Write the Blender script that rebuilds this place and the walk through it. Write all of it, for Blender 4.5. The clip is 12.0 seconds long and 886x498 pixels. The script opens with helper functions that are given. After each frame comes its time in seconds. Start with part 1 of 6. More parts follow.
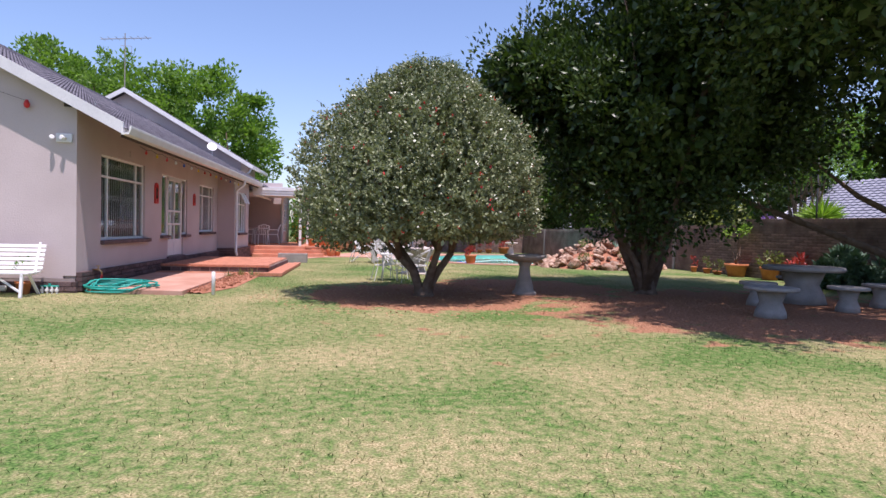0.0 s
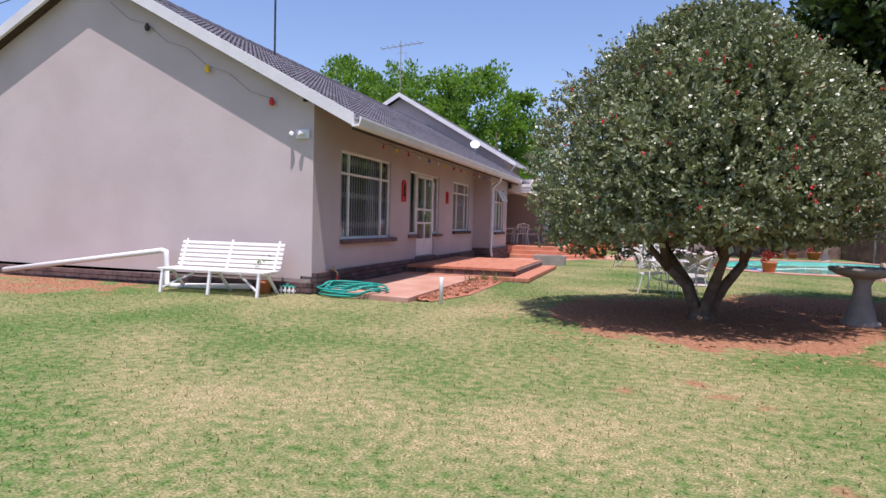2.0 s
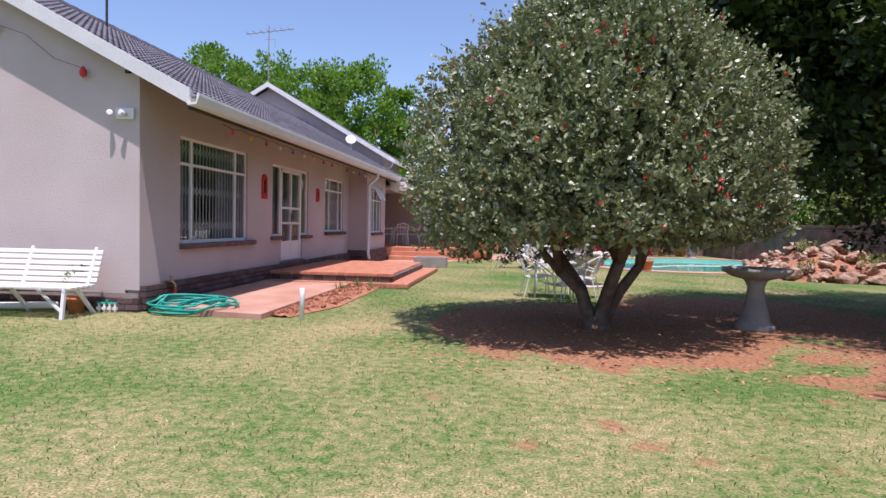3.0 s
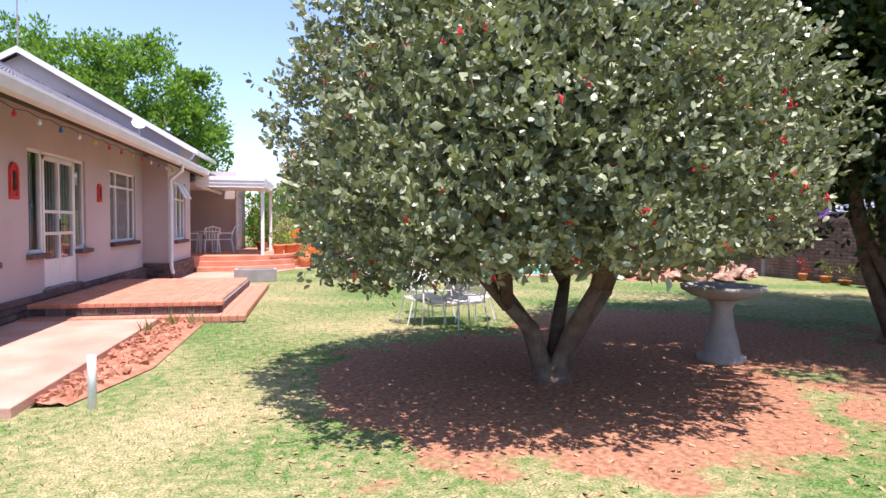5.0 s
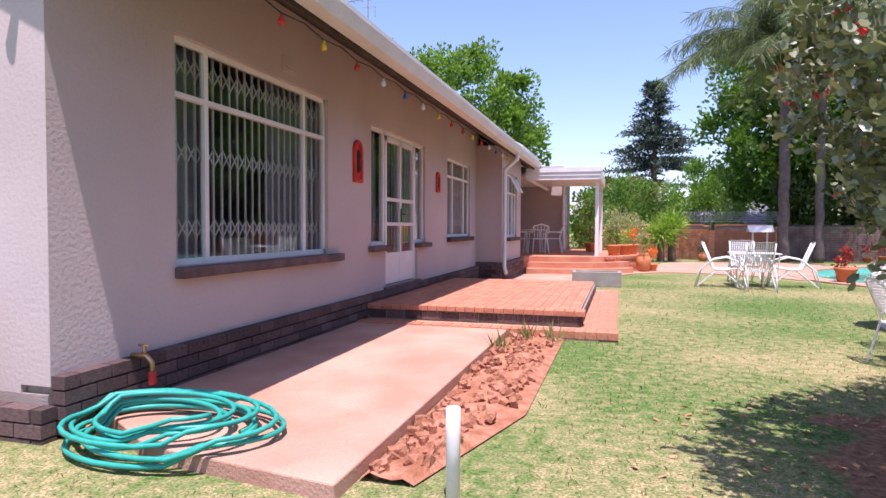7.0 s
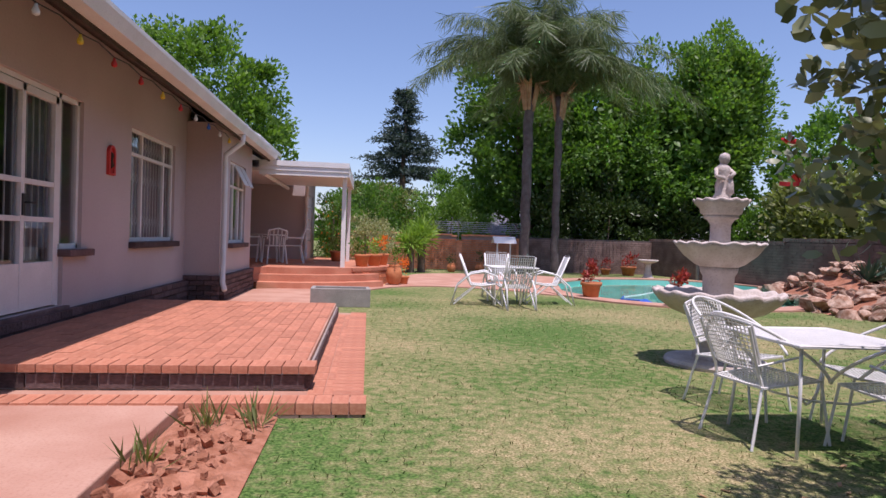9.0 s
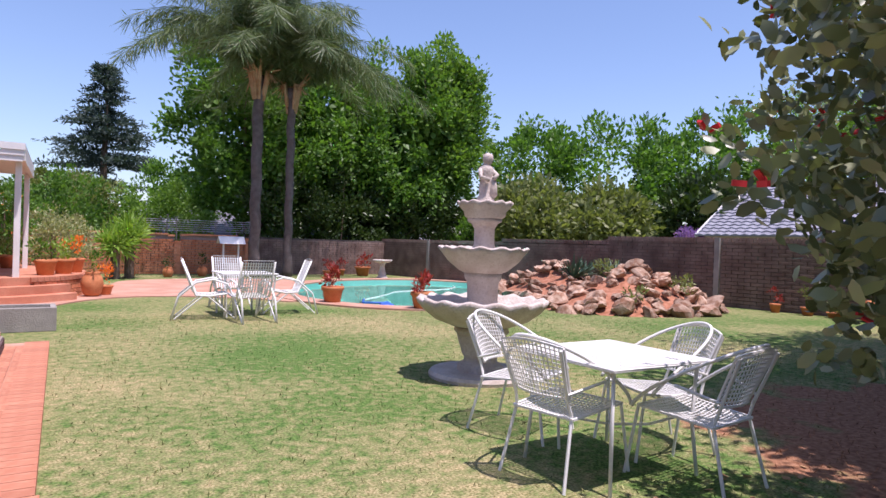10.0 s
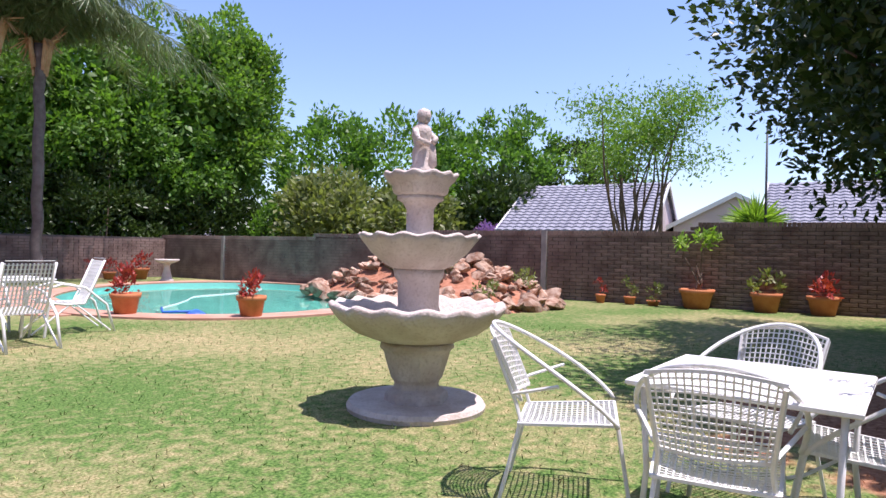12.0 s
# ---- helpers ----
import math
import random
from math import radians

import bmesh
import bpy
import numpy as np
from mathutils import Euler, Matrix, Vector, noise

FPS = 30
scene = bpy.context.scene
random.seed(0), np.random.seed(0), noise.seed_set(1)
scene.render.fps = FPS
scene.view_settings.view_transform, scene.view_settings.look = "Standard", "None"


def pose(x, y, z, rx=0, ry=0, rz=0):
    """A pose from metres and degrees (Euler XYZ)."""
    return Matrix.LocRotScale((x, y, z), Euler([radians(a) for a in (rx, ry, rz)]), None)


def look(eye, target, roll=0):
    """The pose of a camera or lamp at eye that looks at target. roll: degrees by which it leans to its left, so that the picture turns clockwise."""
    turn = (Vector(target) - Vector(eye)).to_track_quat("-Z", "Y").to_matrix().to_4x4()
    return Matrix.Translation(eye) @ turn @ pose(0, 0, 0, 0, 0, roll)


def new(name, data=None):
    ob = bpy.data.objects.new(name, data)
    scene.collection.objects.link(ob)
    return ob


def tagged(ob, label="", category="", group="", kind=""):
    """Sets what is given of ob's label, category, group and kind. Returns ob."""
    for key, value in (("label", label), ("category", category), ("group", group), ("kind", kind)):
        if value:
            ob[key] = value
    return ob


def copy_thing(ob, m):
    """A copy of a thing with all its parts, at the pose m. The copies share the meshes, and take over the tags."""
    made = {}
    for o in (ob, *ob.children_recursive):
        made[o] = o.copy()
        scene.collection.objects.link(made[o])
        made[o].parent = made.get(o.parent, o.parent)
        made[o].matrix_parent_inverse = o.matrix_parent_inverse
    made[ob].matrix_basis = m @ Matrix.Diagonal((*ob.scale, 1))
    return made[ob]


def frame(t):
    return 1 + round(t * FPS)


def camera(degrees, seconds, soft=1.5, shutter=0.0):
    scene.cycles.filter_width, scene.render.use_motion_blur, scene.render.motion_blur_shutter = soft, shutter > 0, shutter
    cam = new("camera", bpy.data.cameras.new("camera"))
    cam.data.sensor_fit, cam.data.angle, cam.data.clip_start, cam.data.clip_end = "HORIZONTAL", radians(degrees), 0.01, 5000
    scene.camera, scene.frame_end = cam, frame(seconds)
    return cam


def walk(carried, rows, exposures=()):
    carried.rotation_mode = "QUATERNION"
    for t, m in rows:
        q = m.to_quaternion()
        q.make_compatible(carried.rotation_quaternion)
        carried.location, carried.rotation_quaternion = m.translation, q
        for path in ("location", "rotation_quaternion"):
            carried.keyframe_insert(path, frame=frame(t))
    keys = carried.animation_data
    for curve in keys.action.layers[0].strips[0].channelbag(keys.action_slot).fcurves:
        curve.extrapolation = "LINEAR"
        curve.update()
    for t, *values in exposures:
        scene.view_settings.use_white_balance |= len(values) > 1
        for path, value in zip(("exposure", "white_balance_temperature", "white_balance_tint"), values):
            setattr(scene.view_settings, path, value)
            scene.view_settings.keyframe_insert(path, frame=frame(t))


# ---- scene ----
cam = camera(71.0, 12.0)
EXPOSURES = [(0, 0.33, 6300, 28), (1, 0.25, 6300, 27), (2.5, 0.18, 6300, 25), (3.7, 0.5, 6300, 25), (5.3, 1.0, 6350, 27), (6.5, 0.9, 6300, 32), (8.5, -0.08, 6300, 30), (9.5, 0.15, 6300, 28), (10.5, 0.4, 6300, 28), (11.5, 0.32, 6300, 25), (12, 0.6, 6300, 26)]
PATH = [
    (0, (5.133, -11.943, 1.302), (5.388, -9.96, 1.239), 1.4),
    (0.5, (5.214, -11.451, 1.292), (5.021, -9.461, 1.226), 1.7),
    (1, (5.252, -10.921, 1.315), (4.604, -9.03, 1.237), 1.6),
    (1.5, (5.397, -10.334, 1.347), (4.641, -8.485, 1.249), 2.0),
    (2, (5.427, -9.594, 1.325), (4.824, -7.689, 1.236), 1.5),
    (2.5, (5.329, -8.853, 1.292), (4.918, -6.898, 1.21), 1.1),
    (3, (5.262, -8.16, 1.323), (5.027, -6.175, 1.243), 1.2),
    (3.5, (5.073, -7.544, 1.394), (4.972, -5.548, 1.32), 1.7),
    (3.7, (4.955, -7.319, 1.419), (4.946, -5.32, 1.349), 1.8),
    (5.3, (3.963, -4.99, 1.472), (4.385, -3.036, 1.39), 0.4),
    (5.5, (3.839, -4.739, 1.414), (4.264, -2.786, 1.336), 0.5),
    (6, (3.554, -4.048, 1.294), (3.698, -2.055, 1.22), 0.1),
    (6.5, (3.267, -3.424, 1.278), (2.903, -1.458, 1.206), 0.2),
    (6.7, (3.157, -3.185, 1.257), (2.608, -1.263, 1.185), 0.2),
    (8.3, (3.087, -0.864, 1.143), (2.624, 1.081, 1.087), 2.0),
    (8.5, (3.1, -0.652, 1.159), (2.837, 1.33, 1.11), 1.9),
    (9, (3.103, -0.091, 1.219), (3.341, 1.894, 1.184), 1.9),
    (9.5, (3.151, 0.425, 1.256), (3.877, 2.288, 1.239), 1.7),
    (10, (3.168, 0.982, 1.276), (4.219, 2.684, 1.264), 1.8),
    (10.5, (3.232, 1.462, 1.24), (4.683, 2.838, 1.246), 1.2),
    (11, (3.313, 1.989, 1.235), (4.934, 3.161, 1.239), 1.0),
    (11.5, (3.279, 2.605, 1.199), (4.963, 3.684, 1.204), 1.0),
    (12, (3.203, 3.054, 1.163), (4.79, 4.271, 1.164), 1.2),
]
walk(cam, [(t, look(eye, target, roll)) for t, eye, target, roll in PATH], EXPOSURES)

# ---- light ----
world = bpy.data.worlds.new("sky")
scene.world = world
world.use_nodes = True
wn = world.node_tree.nodes
sky = wn.new("ShaderNodeTexSky")
sky.sky_type, sky.sun_disc = "NISHITA", False
SUN = Vector((0.10, -0.28, 1.0)).normalized()
sky.sun_elevation = math.asin(SUN.z)
sky.sun_rotation = math.atan2(SUN.x, SUN.y)
sky.altitude, sky.air_density, sky.dust_density, sky.ozone_density = 300, 1.1, 0.9, 4.0
world.node_tree.links.new(sky.outputs[0], wn["Background"].inputs[0])
wn["Background"].inputs[1].default_value = 0.15
sun = new("sun", bpy.data.lights.new("sun", "SUN"))
sun.data.energy, sun.data.angle, sun.data.color = 5.0, radians(0.53), (1.0, 0.96, 0.9)
sun.matrix_world = look(SUN * 60, (0, 0, 0))

# ---- materials ----
def mat(name, a, b=None, scale=4.0, rough=0.8, bump=0.0, fine=40.0, metal=0.0, spec=0.3, c=None, rand=0.0, lo=0.35, hi=0.65):
    """Two colours mixed by a broad noise, a finer grain over it, and relief."""
    m = bpy.data.materials.new(name)
    m.use_nodes = True
    n, l = m.node_tree.nodes, m.node_tree.links
    p = n["Principled BSDF"]
    p.inputs["Roughness"].default_value, p.inputs["Metallic"].default_value = rough, metal
    p.inputs["Specular IOR Level"].default_value = spec
    co = n.new("ShaderNodeTexCoord")
    big, small = n.new("ShaderNodeTexNoise"), n.new("ShaderNodeTexNoise")
    for tex, s in ((big, scale), (small, fine)):
        tex.inputs["Scale"].default_value, tex.inputs["Detail"].default_value = s, 4
        l.new(co.outputs["Object"], tex.inputs["Vector"])
    ramp = n.new("ShaderNodeValToRGB")
    ramp.color_ramp.elements[0].position, ramp.color_ramp.elements[1].position = lo, hi
    ramp.color_ramp.elements[0].color, ramp.color_ramp.elements[1].color = (*a, 1), (*(b or a), 1)
    l.new(big.outputs[0], ramp.inputs[0])
    mix = n.new("ShaderNodeMix")
    mix.data_type, mix.blend_type = "RGBA", "MIX"
    mix.inputs["B"].default_value = (*(c or [v * 0.7 for v in a]), 1)
    fr = n.new("ShaderNodeMapRange")
    fr.inputs["From Min"].default_value, fr.inputs["From Max"].default_value, fr.inputs["To Max"].default_value = 0.5, 0.8, 0.6
    l.new(small.outputs[0], fr.inputs[0])
    l.new(fr.outputs[0], mix.inputs["Factor"])
    l.new(ramp.outputs[0], mix.inputs["A"])
    out = mix.outputs["Result"]
    if rand:
        info, hsv, mr = n.new("ShaderNodeObjectInfo"), n.new("ShaderNodeHueSaturation"), n.new("ShaderNodeMapRange")
        mr.inputs["To Min"].default_value, mr.inputs["To Max"].default_value = 1 - rand, 1 + rand
        l.new(info.outputs["Random"], mr.inputs[0])
        l.new(mr.outputs[0], hsv.inputs["Value"])
        l.new(out, hsv.inputs["Color"])
        out = hsv.outputs[0]
    l.new(out, p.inputs["Base Color"])
    if bump:
        bp = n.new("ShaderNodeBump")
        bp.inputs["Strength"].default_value, bp.inputs["Distance"].default_value = bump, 0.02
        l.new(small.outputs[0], bp.inputs["Height"])
        l.new(bp.outputs[0], p.inputs["Normal"])
    return m


def leaf_mat(name, a, b, rough=0.45, glow=0.35, spec=0.4):
    """Leaf: colour varies leaf by leaf and in broad drifts; some light passes through."""
    m = bpy.data.materials.new(name)
    m.use_nodes = True
    n, l = m.node_tree.nodes, m.node_tree.links
    p = n["Principled BSDF"]
    p.inputs["Roughness"].default_value, p.inputs["Specular IOR Level"].default_value = rough, spec
    geo, ramp = n.new("ShaderNodeNewGeometry"), n.new("ShaderNodeValToRGB")
    ramp.color_ramp.elements[0].color, ramp.color_ramp.elements[1].color = (*a, 1), (*b, 1)
    co, tex, ad = n.new("ShaderNodeTexCoord"), n.new("ShaderNodeTexNoise"), n.new("ShaderNodeMath")
    tex.inputs["Scale"].default_value = 0.7
    l.new(co.outputs["Object"], tex.inputs["Vector"])
    ad.operation = "MULTIPLY_ADD"
    ad.inputs[1].default_value = 0.6
    l.new(geo.outputs["Random Per Island"], ad.inputs[0])
    sc = n.new("ShaderNodeMath")
    sc.operation = "MULTIPLY"
    sc.inputs[1].default_value = 0.4
    l.new(tex.outputs[0], sc.inputs[0])
    l.new(sc.outputs[0], ad.inputs[2])
    l.new(ad.outputs[0], ramp.inputs[0])
    l.new(ramp.outputs[0], p.inputs["Base Color"])
    tr, mx = n.new("ShaderNodeBsdfTranslucent"), n.new("ShaderNodeMixShader")
    gain = n.new("ShaderNodeMix")
    gain.data_type, gain.blend_type = "RGBA", "MULTIPLY"
    gain.inputs["Factor"].default_value = 1
    gain.inputs["B"].default_value = (1.3, 1.5, 0.6, 1)
    l.new(ramp.outputs[0], gain.inputs["A"])
    l.new(gain.outputs["Result"], tr.inputs[0])
    mx.inputs[0].default_value = glow
    l.new(p.outputs[0], mx.inputs[1])
    l.new(tr.outputs[0], mx.inputs[2])
    l.new(mx.outputs[0], n["Material Output"].inputs[0])
    return m


def ground_mat(name, blades=False):
    """Lawn: green and straw grass in drifts, bare red earth under the trees and in worn spots."""
    m = bpy.data.materials.new(name)
    m.use_nodes = True
    n, l = m.node_tree.nodes, m.node_tree.links
    p = n["Principled BSDF"]
    p.inputs["Roughness"].default_value, p.inputs["Specular IOR Level"].default_value = 0.9, 0.1
    geo = n.new("ShaderNodeNewGeometry")

    def tex(s, detail=4.0):
        t = n.new("ShaderNodeTexNoise")
        t.inputs["Scale"].default_value, t.inputs["Detail"].default_value = s, detail
        l.new(geo.outputs["Position"], t.inputs["Vector"])
        return t.outputs[0]

    def ramp(src, x0, x1, c0=(0, 0, 0), c1=(1, 1, 1)):
        r = n.new("ShaderNodeValToRGB")
        r.color_ramp.elements[0].position, r.color_ramp.elements[1].position = x0, x1
        r.color_ramp.elements[0].color, r.color_ramp.elements[1].color = (*c0, 1), (*c1, 1)
        l.new(src, r.inputs[0])
        return r.outputs[0]

    def mixc(f, a, b):
        x = n.new("ShaderNodeMix")
        x.data_type = "RGBA"
        l.new(f, x.inputs["Factor"]), l.new(a, x.inputs["A"]), l.new(b, x.inputs["B"])
        return x.outputs["Result"]

    def near(c, r0, r1):
        v = n.new("ShaderNodeVectorMath")
        v.operation = "DISTANCE"
        v.inputs[1].default_value = (*c, 0)
        l.new(geo.outputs["Position"], v.inputs[0])
        r = n.new("ShaderNodeMapRange")
        for k, q in (("From Min", r0), ("From Max", r1), ("To Min", 1.0), ("To Max", 0.0)):
            r.inputs[k].default_value = q
        l.new(v.outputs["Value"], r.inputs[0])
        return r.outputs[0]

    def calc(op, a, b):
        x = n.new("ShaderNodeMath")
        x.operation = op
        for i, q in ((0, a), (1, b)):
            if isinstance(q, (int, float)):
                x.inputs[i].default_value = q
            else:
                l.new(q, x.inputs[i])
        return x.outputs[0]

    green = ramp(tex(48, 6), 0.36, 0.64, (0.034, 0.080, 0.017), (0.145, 0.24, 0.062))
    straw = ramp(tex(64, 6), 0.36, 0.64, (0.16, 0.14, 0.055), (0.56, 0.45, 0.25))
    drift = ramp(calc("ADD", calc("MULTIPLY", tex(0.45, 3), 0.5), calc("MULTIPLY", tex(11, 5), 0.5)), 0.415, 0.635)
    grass = mixc(drift, green, straw)
    soil = ramp(tex(22, 6), 0.3, 0.7, (0.20, 0.085, 0.045), (0.45, 0.235, 0.14))
    bare = calc("MAXIMUM", calc("MULTIPLY", near((6.35, 0.25), 1.6, 2.7), 0.85), calc("MULTIPLY", near((12.6, -1.6), 2.6, 5.4), 0.66))
    bare = calc("MAXIMUM", bare, calc("MULTIPLY", near((-5.2, -0.5), 1.6, 3.6), 0.5))
    bare = calc("MAXIMUM", bare, calc("MULTIPLY", near((8.8, 2.2), 1.6, 2.9), 0.7))
    spots = calc("MULTIPLY", near((6.6, -3.2), 1.5, 5.5), 0.2)
    bare = calc("ADD", bare, calc("ADD", spots, 0.06))
    worn = ramp(calc("ADD", calc("MULTIPLY", bare, 0.55), calc("MULTIPLY", tex(1.9, 5), 0.75)), 0.60, 0.68)
    col = mixc(worn, grass, soil)
    if blades:
        hsv, mr = n.new("ShaderNodeHueSaturation"), n.new("ShaderNodeMapRange")
        mr.inputs["To Min"].default_value, mr.inputs["To Max"].default_value = 0.6, 1.7
        l.new(geo.outputs["Random Per Island"], mr.inputs[0])
        l.new(mr.outputs[0], hsv.inputs["Value"])
        l.new(col, hsv.inputs["Color"])
        col = hsv.outputs[0]
    l.new(col, p.inputs["Base Color"])
    bp = n.new("ShaderNodeBump")
    bp.inputs["Strength"].default_value, bp.inputs["Distance"].default_value = 0.6, 0.03
    l.new(tex(70), bp.inputs["Height"])
    if not blades:
        l.new(bp.outputs[0], p.inputs["Normal"])
    return m


M_GROUND = ground_mat("lawn")
M_BLADE = ground_mat("grass_blades", True)
M_PLASTER = mat("mauve_plaster", (0.50, 0.415, 0.40), (0.56, 0.47, 0.455), 0.8, 0.9, 0.18, 38, c=(0.46, 0.38, 0.37))
M_WHITE = mat("white_paint", (0.80, 0.79, 0.77), (0.72, 0.71, 0.69), 3, 0.45, 0.05, 60, c=(0.62, 0.60, 0.57))
M_GALV = mat("pale_grey_paint", (0.62, 0.61, 0.62), (0.7, 0.69, 0.69), 2, 0.5, 0.05, 50, c=(0.5, 0.49, 0.49))
M_TILE = mat("dark_roof_tile", (0.10, 0.095, 0.115), (0.16, 0.15, 0.17), 3, 0.75, 0.3, 60, rand=0.25)
M_TILE2 = mat("grey_roof_tile", (0.20, 0.20, 0.24), (0.27, 0.27, 0.31), 2, 0.7, 0.3, 40, rand=0.12)
M_DARKBRICK = mat("dark_brick", (0.095, 0.060, 0.058), (0.17, 0.11, 0.105), 6, 0.85, 0.5, 60, rand=0.35)
M_PAVER = mat("red_paver", (0.47, 0.18, 0.105), (0.56, 0.25, 0.155), 3, 0.7, 0.3, 50, c=(0.34, 0.13, 0.085), rand=0.12)
M_MORTAR = mat("mortar", (0.30, 0.25, 0.22), (0.36, 0.30, 0.27), 8, 0.95, 0.4, 80)
M_SLAB = mat("pink_concrete", (0.42, 0.215, 0.15), (0.52, 0.31, 0.23), 1.6, 0.85, 0.3, 60, c=(0.36, 0.155, 0.105))
M_GREYBRICK = mat("weathered_brick", (0.19, 0.12, 0.097), (0.33, 0.225, 0.185), 2.5, 0.9, 0.5, 50, c=(0.07, 0.055, 0.05), rand=0.28)
M_WALLDARK = mat("weathered_mortar", (0.10, 0.08, 0.07), (0.16, 0.125, 0.11), 3, 0.95, 0.4, 60)
M_REDBRICK = mat("red_brick", (0.60, 0.21, 0.10), (0.70, 0.31, 0.17), 5, 0.85, 0.5, 60, rand=0.3)
M_STONE = mat("cast_stone", (0.50, 0.42, 0.37), (0.62, 0.55, 0.51), 5, 0.9, 0.5, 45, c=(0.33, 0.26, 0.21))
M_GREYSTONE = mat("grey_concrete", (0.27, 0.25, 0.23), (0.36, 0.33, 0.30), 4, 0.9, 0.4, 60)
M_ROCK = mat("brown_rock", (0.24, 0.115, 0.065), (0.50, 0.36, 0.27), 3.4, 0.9, 0.8, 18, c=(0.16, 0.085, 0.06), rand=0.3)
M_TERRA = mat("terracotta", (0.46, 0.15, 0.06), (0.55, 0.21, 0.09), 6, 0.75, 0.15, 60, rand=0.12)
M_SOIL = mat("red_soil", (0.30, 0.12, 0.065), (0.46, 0.21, 0.13), 9, 0.95, 1.0, 35)
M_POOL = mat("pool_plaster", (0.07, 0.31, 0.26), (0.10, 0.36, 0.30), 0.8, 0.7, 0.1, 30)
M_BARK = mat("bark", (0.13, 0.085, 0.06), (0.20, 0.145, 0.11), 8, 0.95, 0.9, 50)
M_PALMBARK = mat("palm_bark", (0.10, 0.078, 0.072), (0.16, 0.13, 0.12), 5, 0.9, 0.6, 40)
M_HOSE = mat("green_hose", (0.015, 0.30, 0.24), (0.02, 0.36, 0.29), 9, 0.4, 0, 40)
M_RED = mat("red_paint", (0.55, 0.035, 0.03), (0.62, 0.06, 0.05), 7, 0.5, 0.1, 60)
M_BLACK = mat("black_metal", (0.03, 0.03, 0.03), (0.05, 0.05, 0.05), 7, 0.5, 0, 60)
M_TIMBER = mat("dark_timber", (0.05, 0.035, 0.028), (0.08, 0.055, 0.04), 6, 0.8, 0.3, 60)
M_CURTAIN = mat("grey_blind", (0.24, 0.23, 0.28), (0.33, 0.32, 0.37), 6, 0.9, 0, 60)
M_BRASS = mat("brass", (0.55, 0.33, 0.14), (0.62, 0.4, 0.2), 9, 0.35, 0, 60, metal=0.9)
M_ROOM = mat("room_plaster", (0.35, 0.32, 0.30), (0.4, 0.37, 0.34), 2, 0.9, 0, 60)
M_SHEET = mat("white_sheet_metal", (0.78, 0.76, 0.75), (0.84, 0.82, 0.80), 2, 0.4, 0.05, 60)
M_YELLOW = mat("yellow_plastic", (0.75, 0.5, 0.03), (0.8, 0.55, 0.05), 7, 0.4, 0, 60)
M_BLUE = mat("blue_plastic", (0.03, 0.10, 0.45), (0.05, 0.15, 0.5), 7, 0.4, 0, 60)
M_DRYFROND = mat("dry_frond", (0.34, 0.19, 0.09), (0.45, 0.29, 0.16), 4, 0.9, 0.4, 40)

GLASS = bpy.data.materials.new("window_glass")
GLASS.use_nodes = True
_g = GLASS.node_tree.nodes["Principled BSDF"]
_g.inputs["Base Color"].default_value = (0.9, 0.94, 0.94, 1)
_g.inputs["Roughness"].default_value, _g.inputs["Transmission Weight"].default_value, _g.inputs["IOR"].default_value = 0.02, 1.0, 1.45
WATER = bpy.data.materials.new("pool_water")
WATER.use_nodes = True
_g = WATER.node_tree.nodes["Principled BSDF"]
_g.inputs["Base Color"].default_value = (0.72, 0.97, 0.93, 1)
_g.inputs["Roughness"].default_value, _g.inputs["Transmission Weight"].default_value, _g.inputs["IOR"].default_value = 0.03, 1.0, 1.2
_t, _b = WATER.node_tree.nodes.new("ShaderNodeTexNoise"), WATER.node_tree.nodes.new("ShaderNodeBump")
_t.inputs["Scale"].default_value, _b.inputs["Strength"].default_value, _b.inputs["Distance"].default_value = 2.2, 0.15, 0.05
WATER.node_tree.links.new(_t.outputs[0], _b.inputs["Height"])
WATER.node_tree.links.new(_b.outputs[0], _g.inputs["Normal"])

L_SHRUB = leaf_mat("shrub_leaf", (0.046, 0.068, 0.021), (0.37, 0.40, 0.23), 0.36, 0.10, 0.5)
L_DARK = leaf_mat("dark_leaf", (0.016, 0.036, 0.008), (0.07, 0.115, 0.025), 0.4, 0.18)
L_GREEN = leaf_mat("green_leaf", (0.032, 0.09, 0.012), (0.18, 0.33, 0.06), 0.5, 0.4)
L_BRIGHT = leaf_mat("bright_leaf", (0.07, 0.15, 0.02), (0.20, 0.33, 0.06), 0.5, 0.4)
L_DEEP = leaf_mat("deep_leaf", (0.015, 0.035, 0.010), (0.05, 0.10, 0.02), 0.5, 0.3)
L_SPRUCE = leaf_mat("blue_spruce_needle", (0.025, 0.045, 0.040), (0.07, 0.105, 0.085), 0.6, 0.15)
L_PALM = leaf_mat("palm_leaf", (0.06, 0.095, 0.035), (0.19, 0.24, 0.10), 0.45, 0.25)
L_OLIVE = leaf_mat("olive_leaf", (0.10, 0.13, 0.04), (0.27, 0.29, 0.11), 0.5, 0.35)
L_PALE = leaf_mat("variegated_leaf", (0.16, 0.19, 0.07), (0.50, 0.50, 0.28), 0.5, 0.3)
L_YUCCA = leaf_mat("agave_leaf", (0.04, 0.085, 0.05), (0.10, 0.17, 0.10), 0.5, 0.1)
L_LIME = leaf_mat("lime_leaf", (0.14, 0.26, 0.03), (0.32, 0.46, 0.08), 0.5, 0.35)
L_REDLEAF = leaf_mat("red_leaf", (0.22, 0.02, 0.02), (0.50, 0.08, 0.06), 0.45, 0.25)
L_PURPLE = leaf_mat("purple_blossom", (0.22, 0.10, 0.42), (0.42, 0.24, 0.65), 0.7, 0.4)
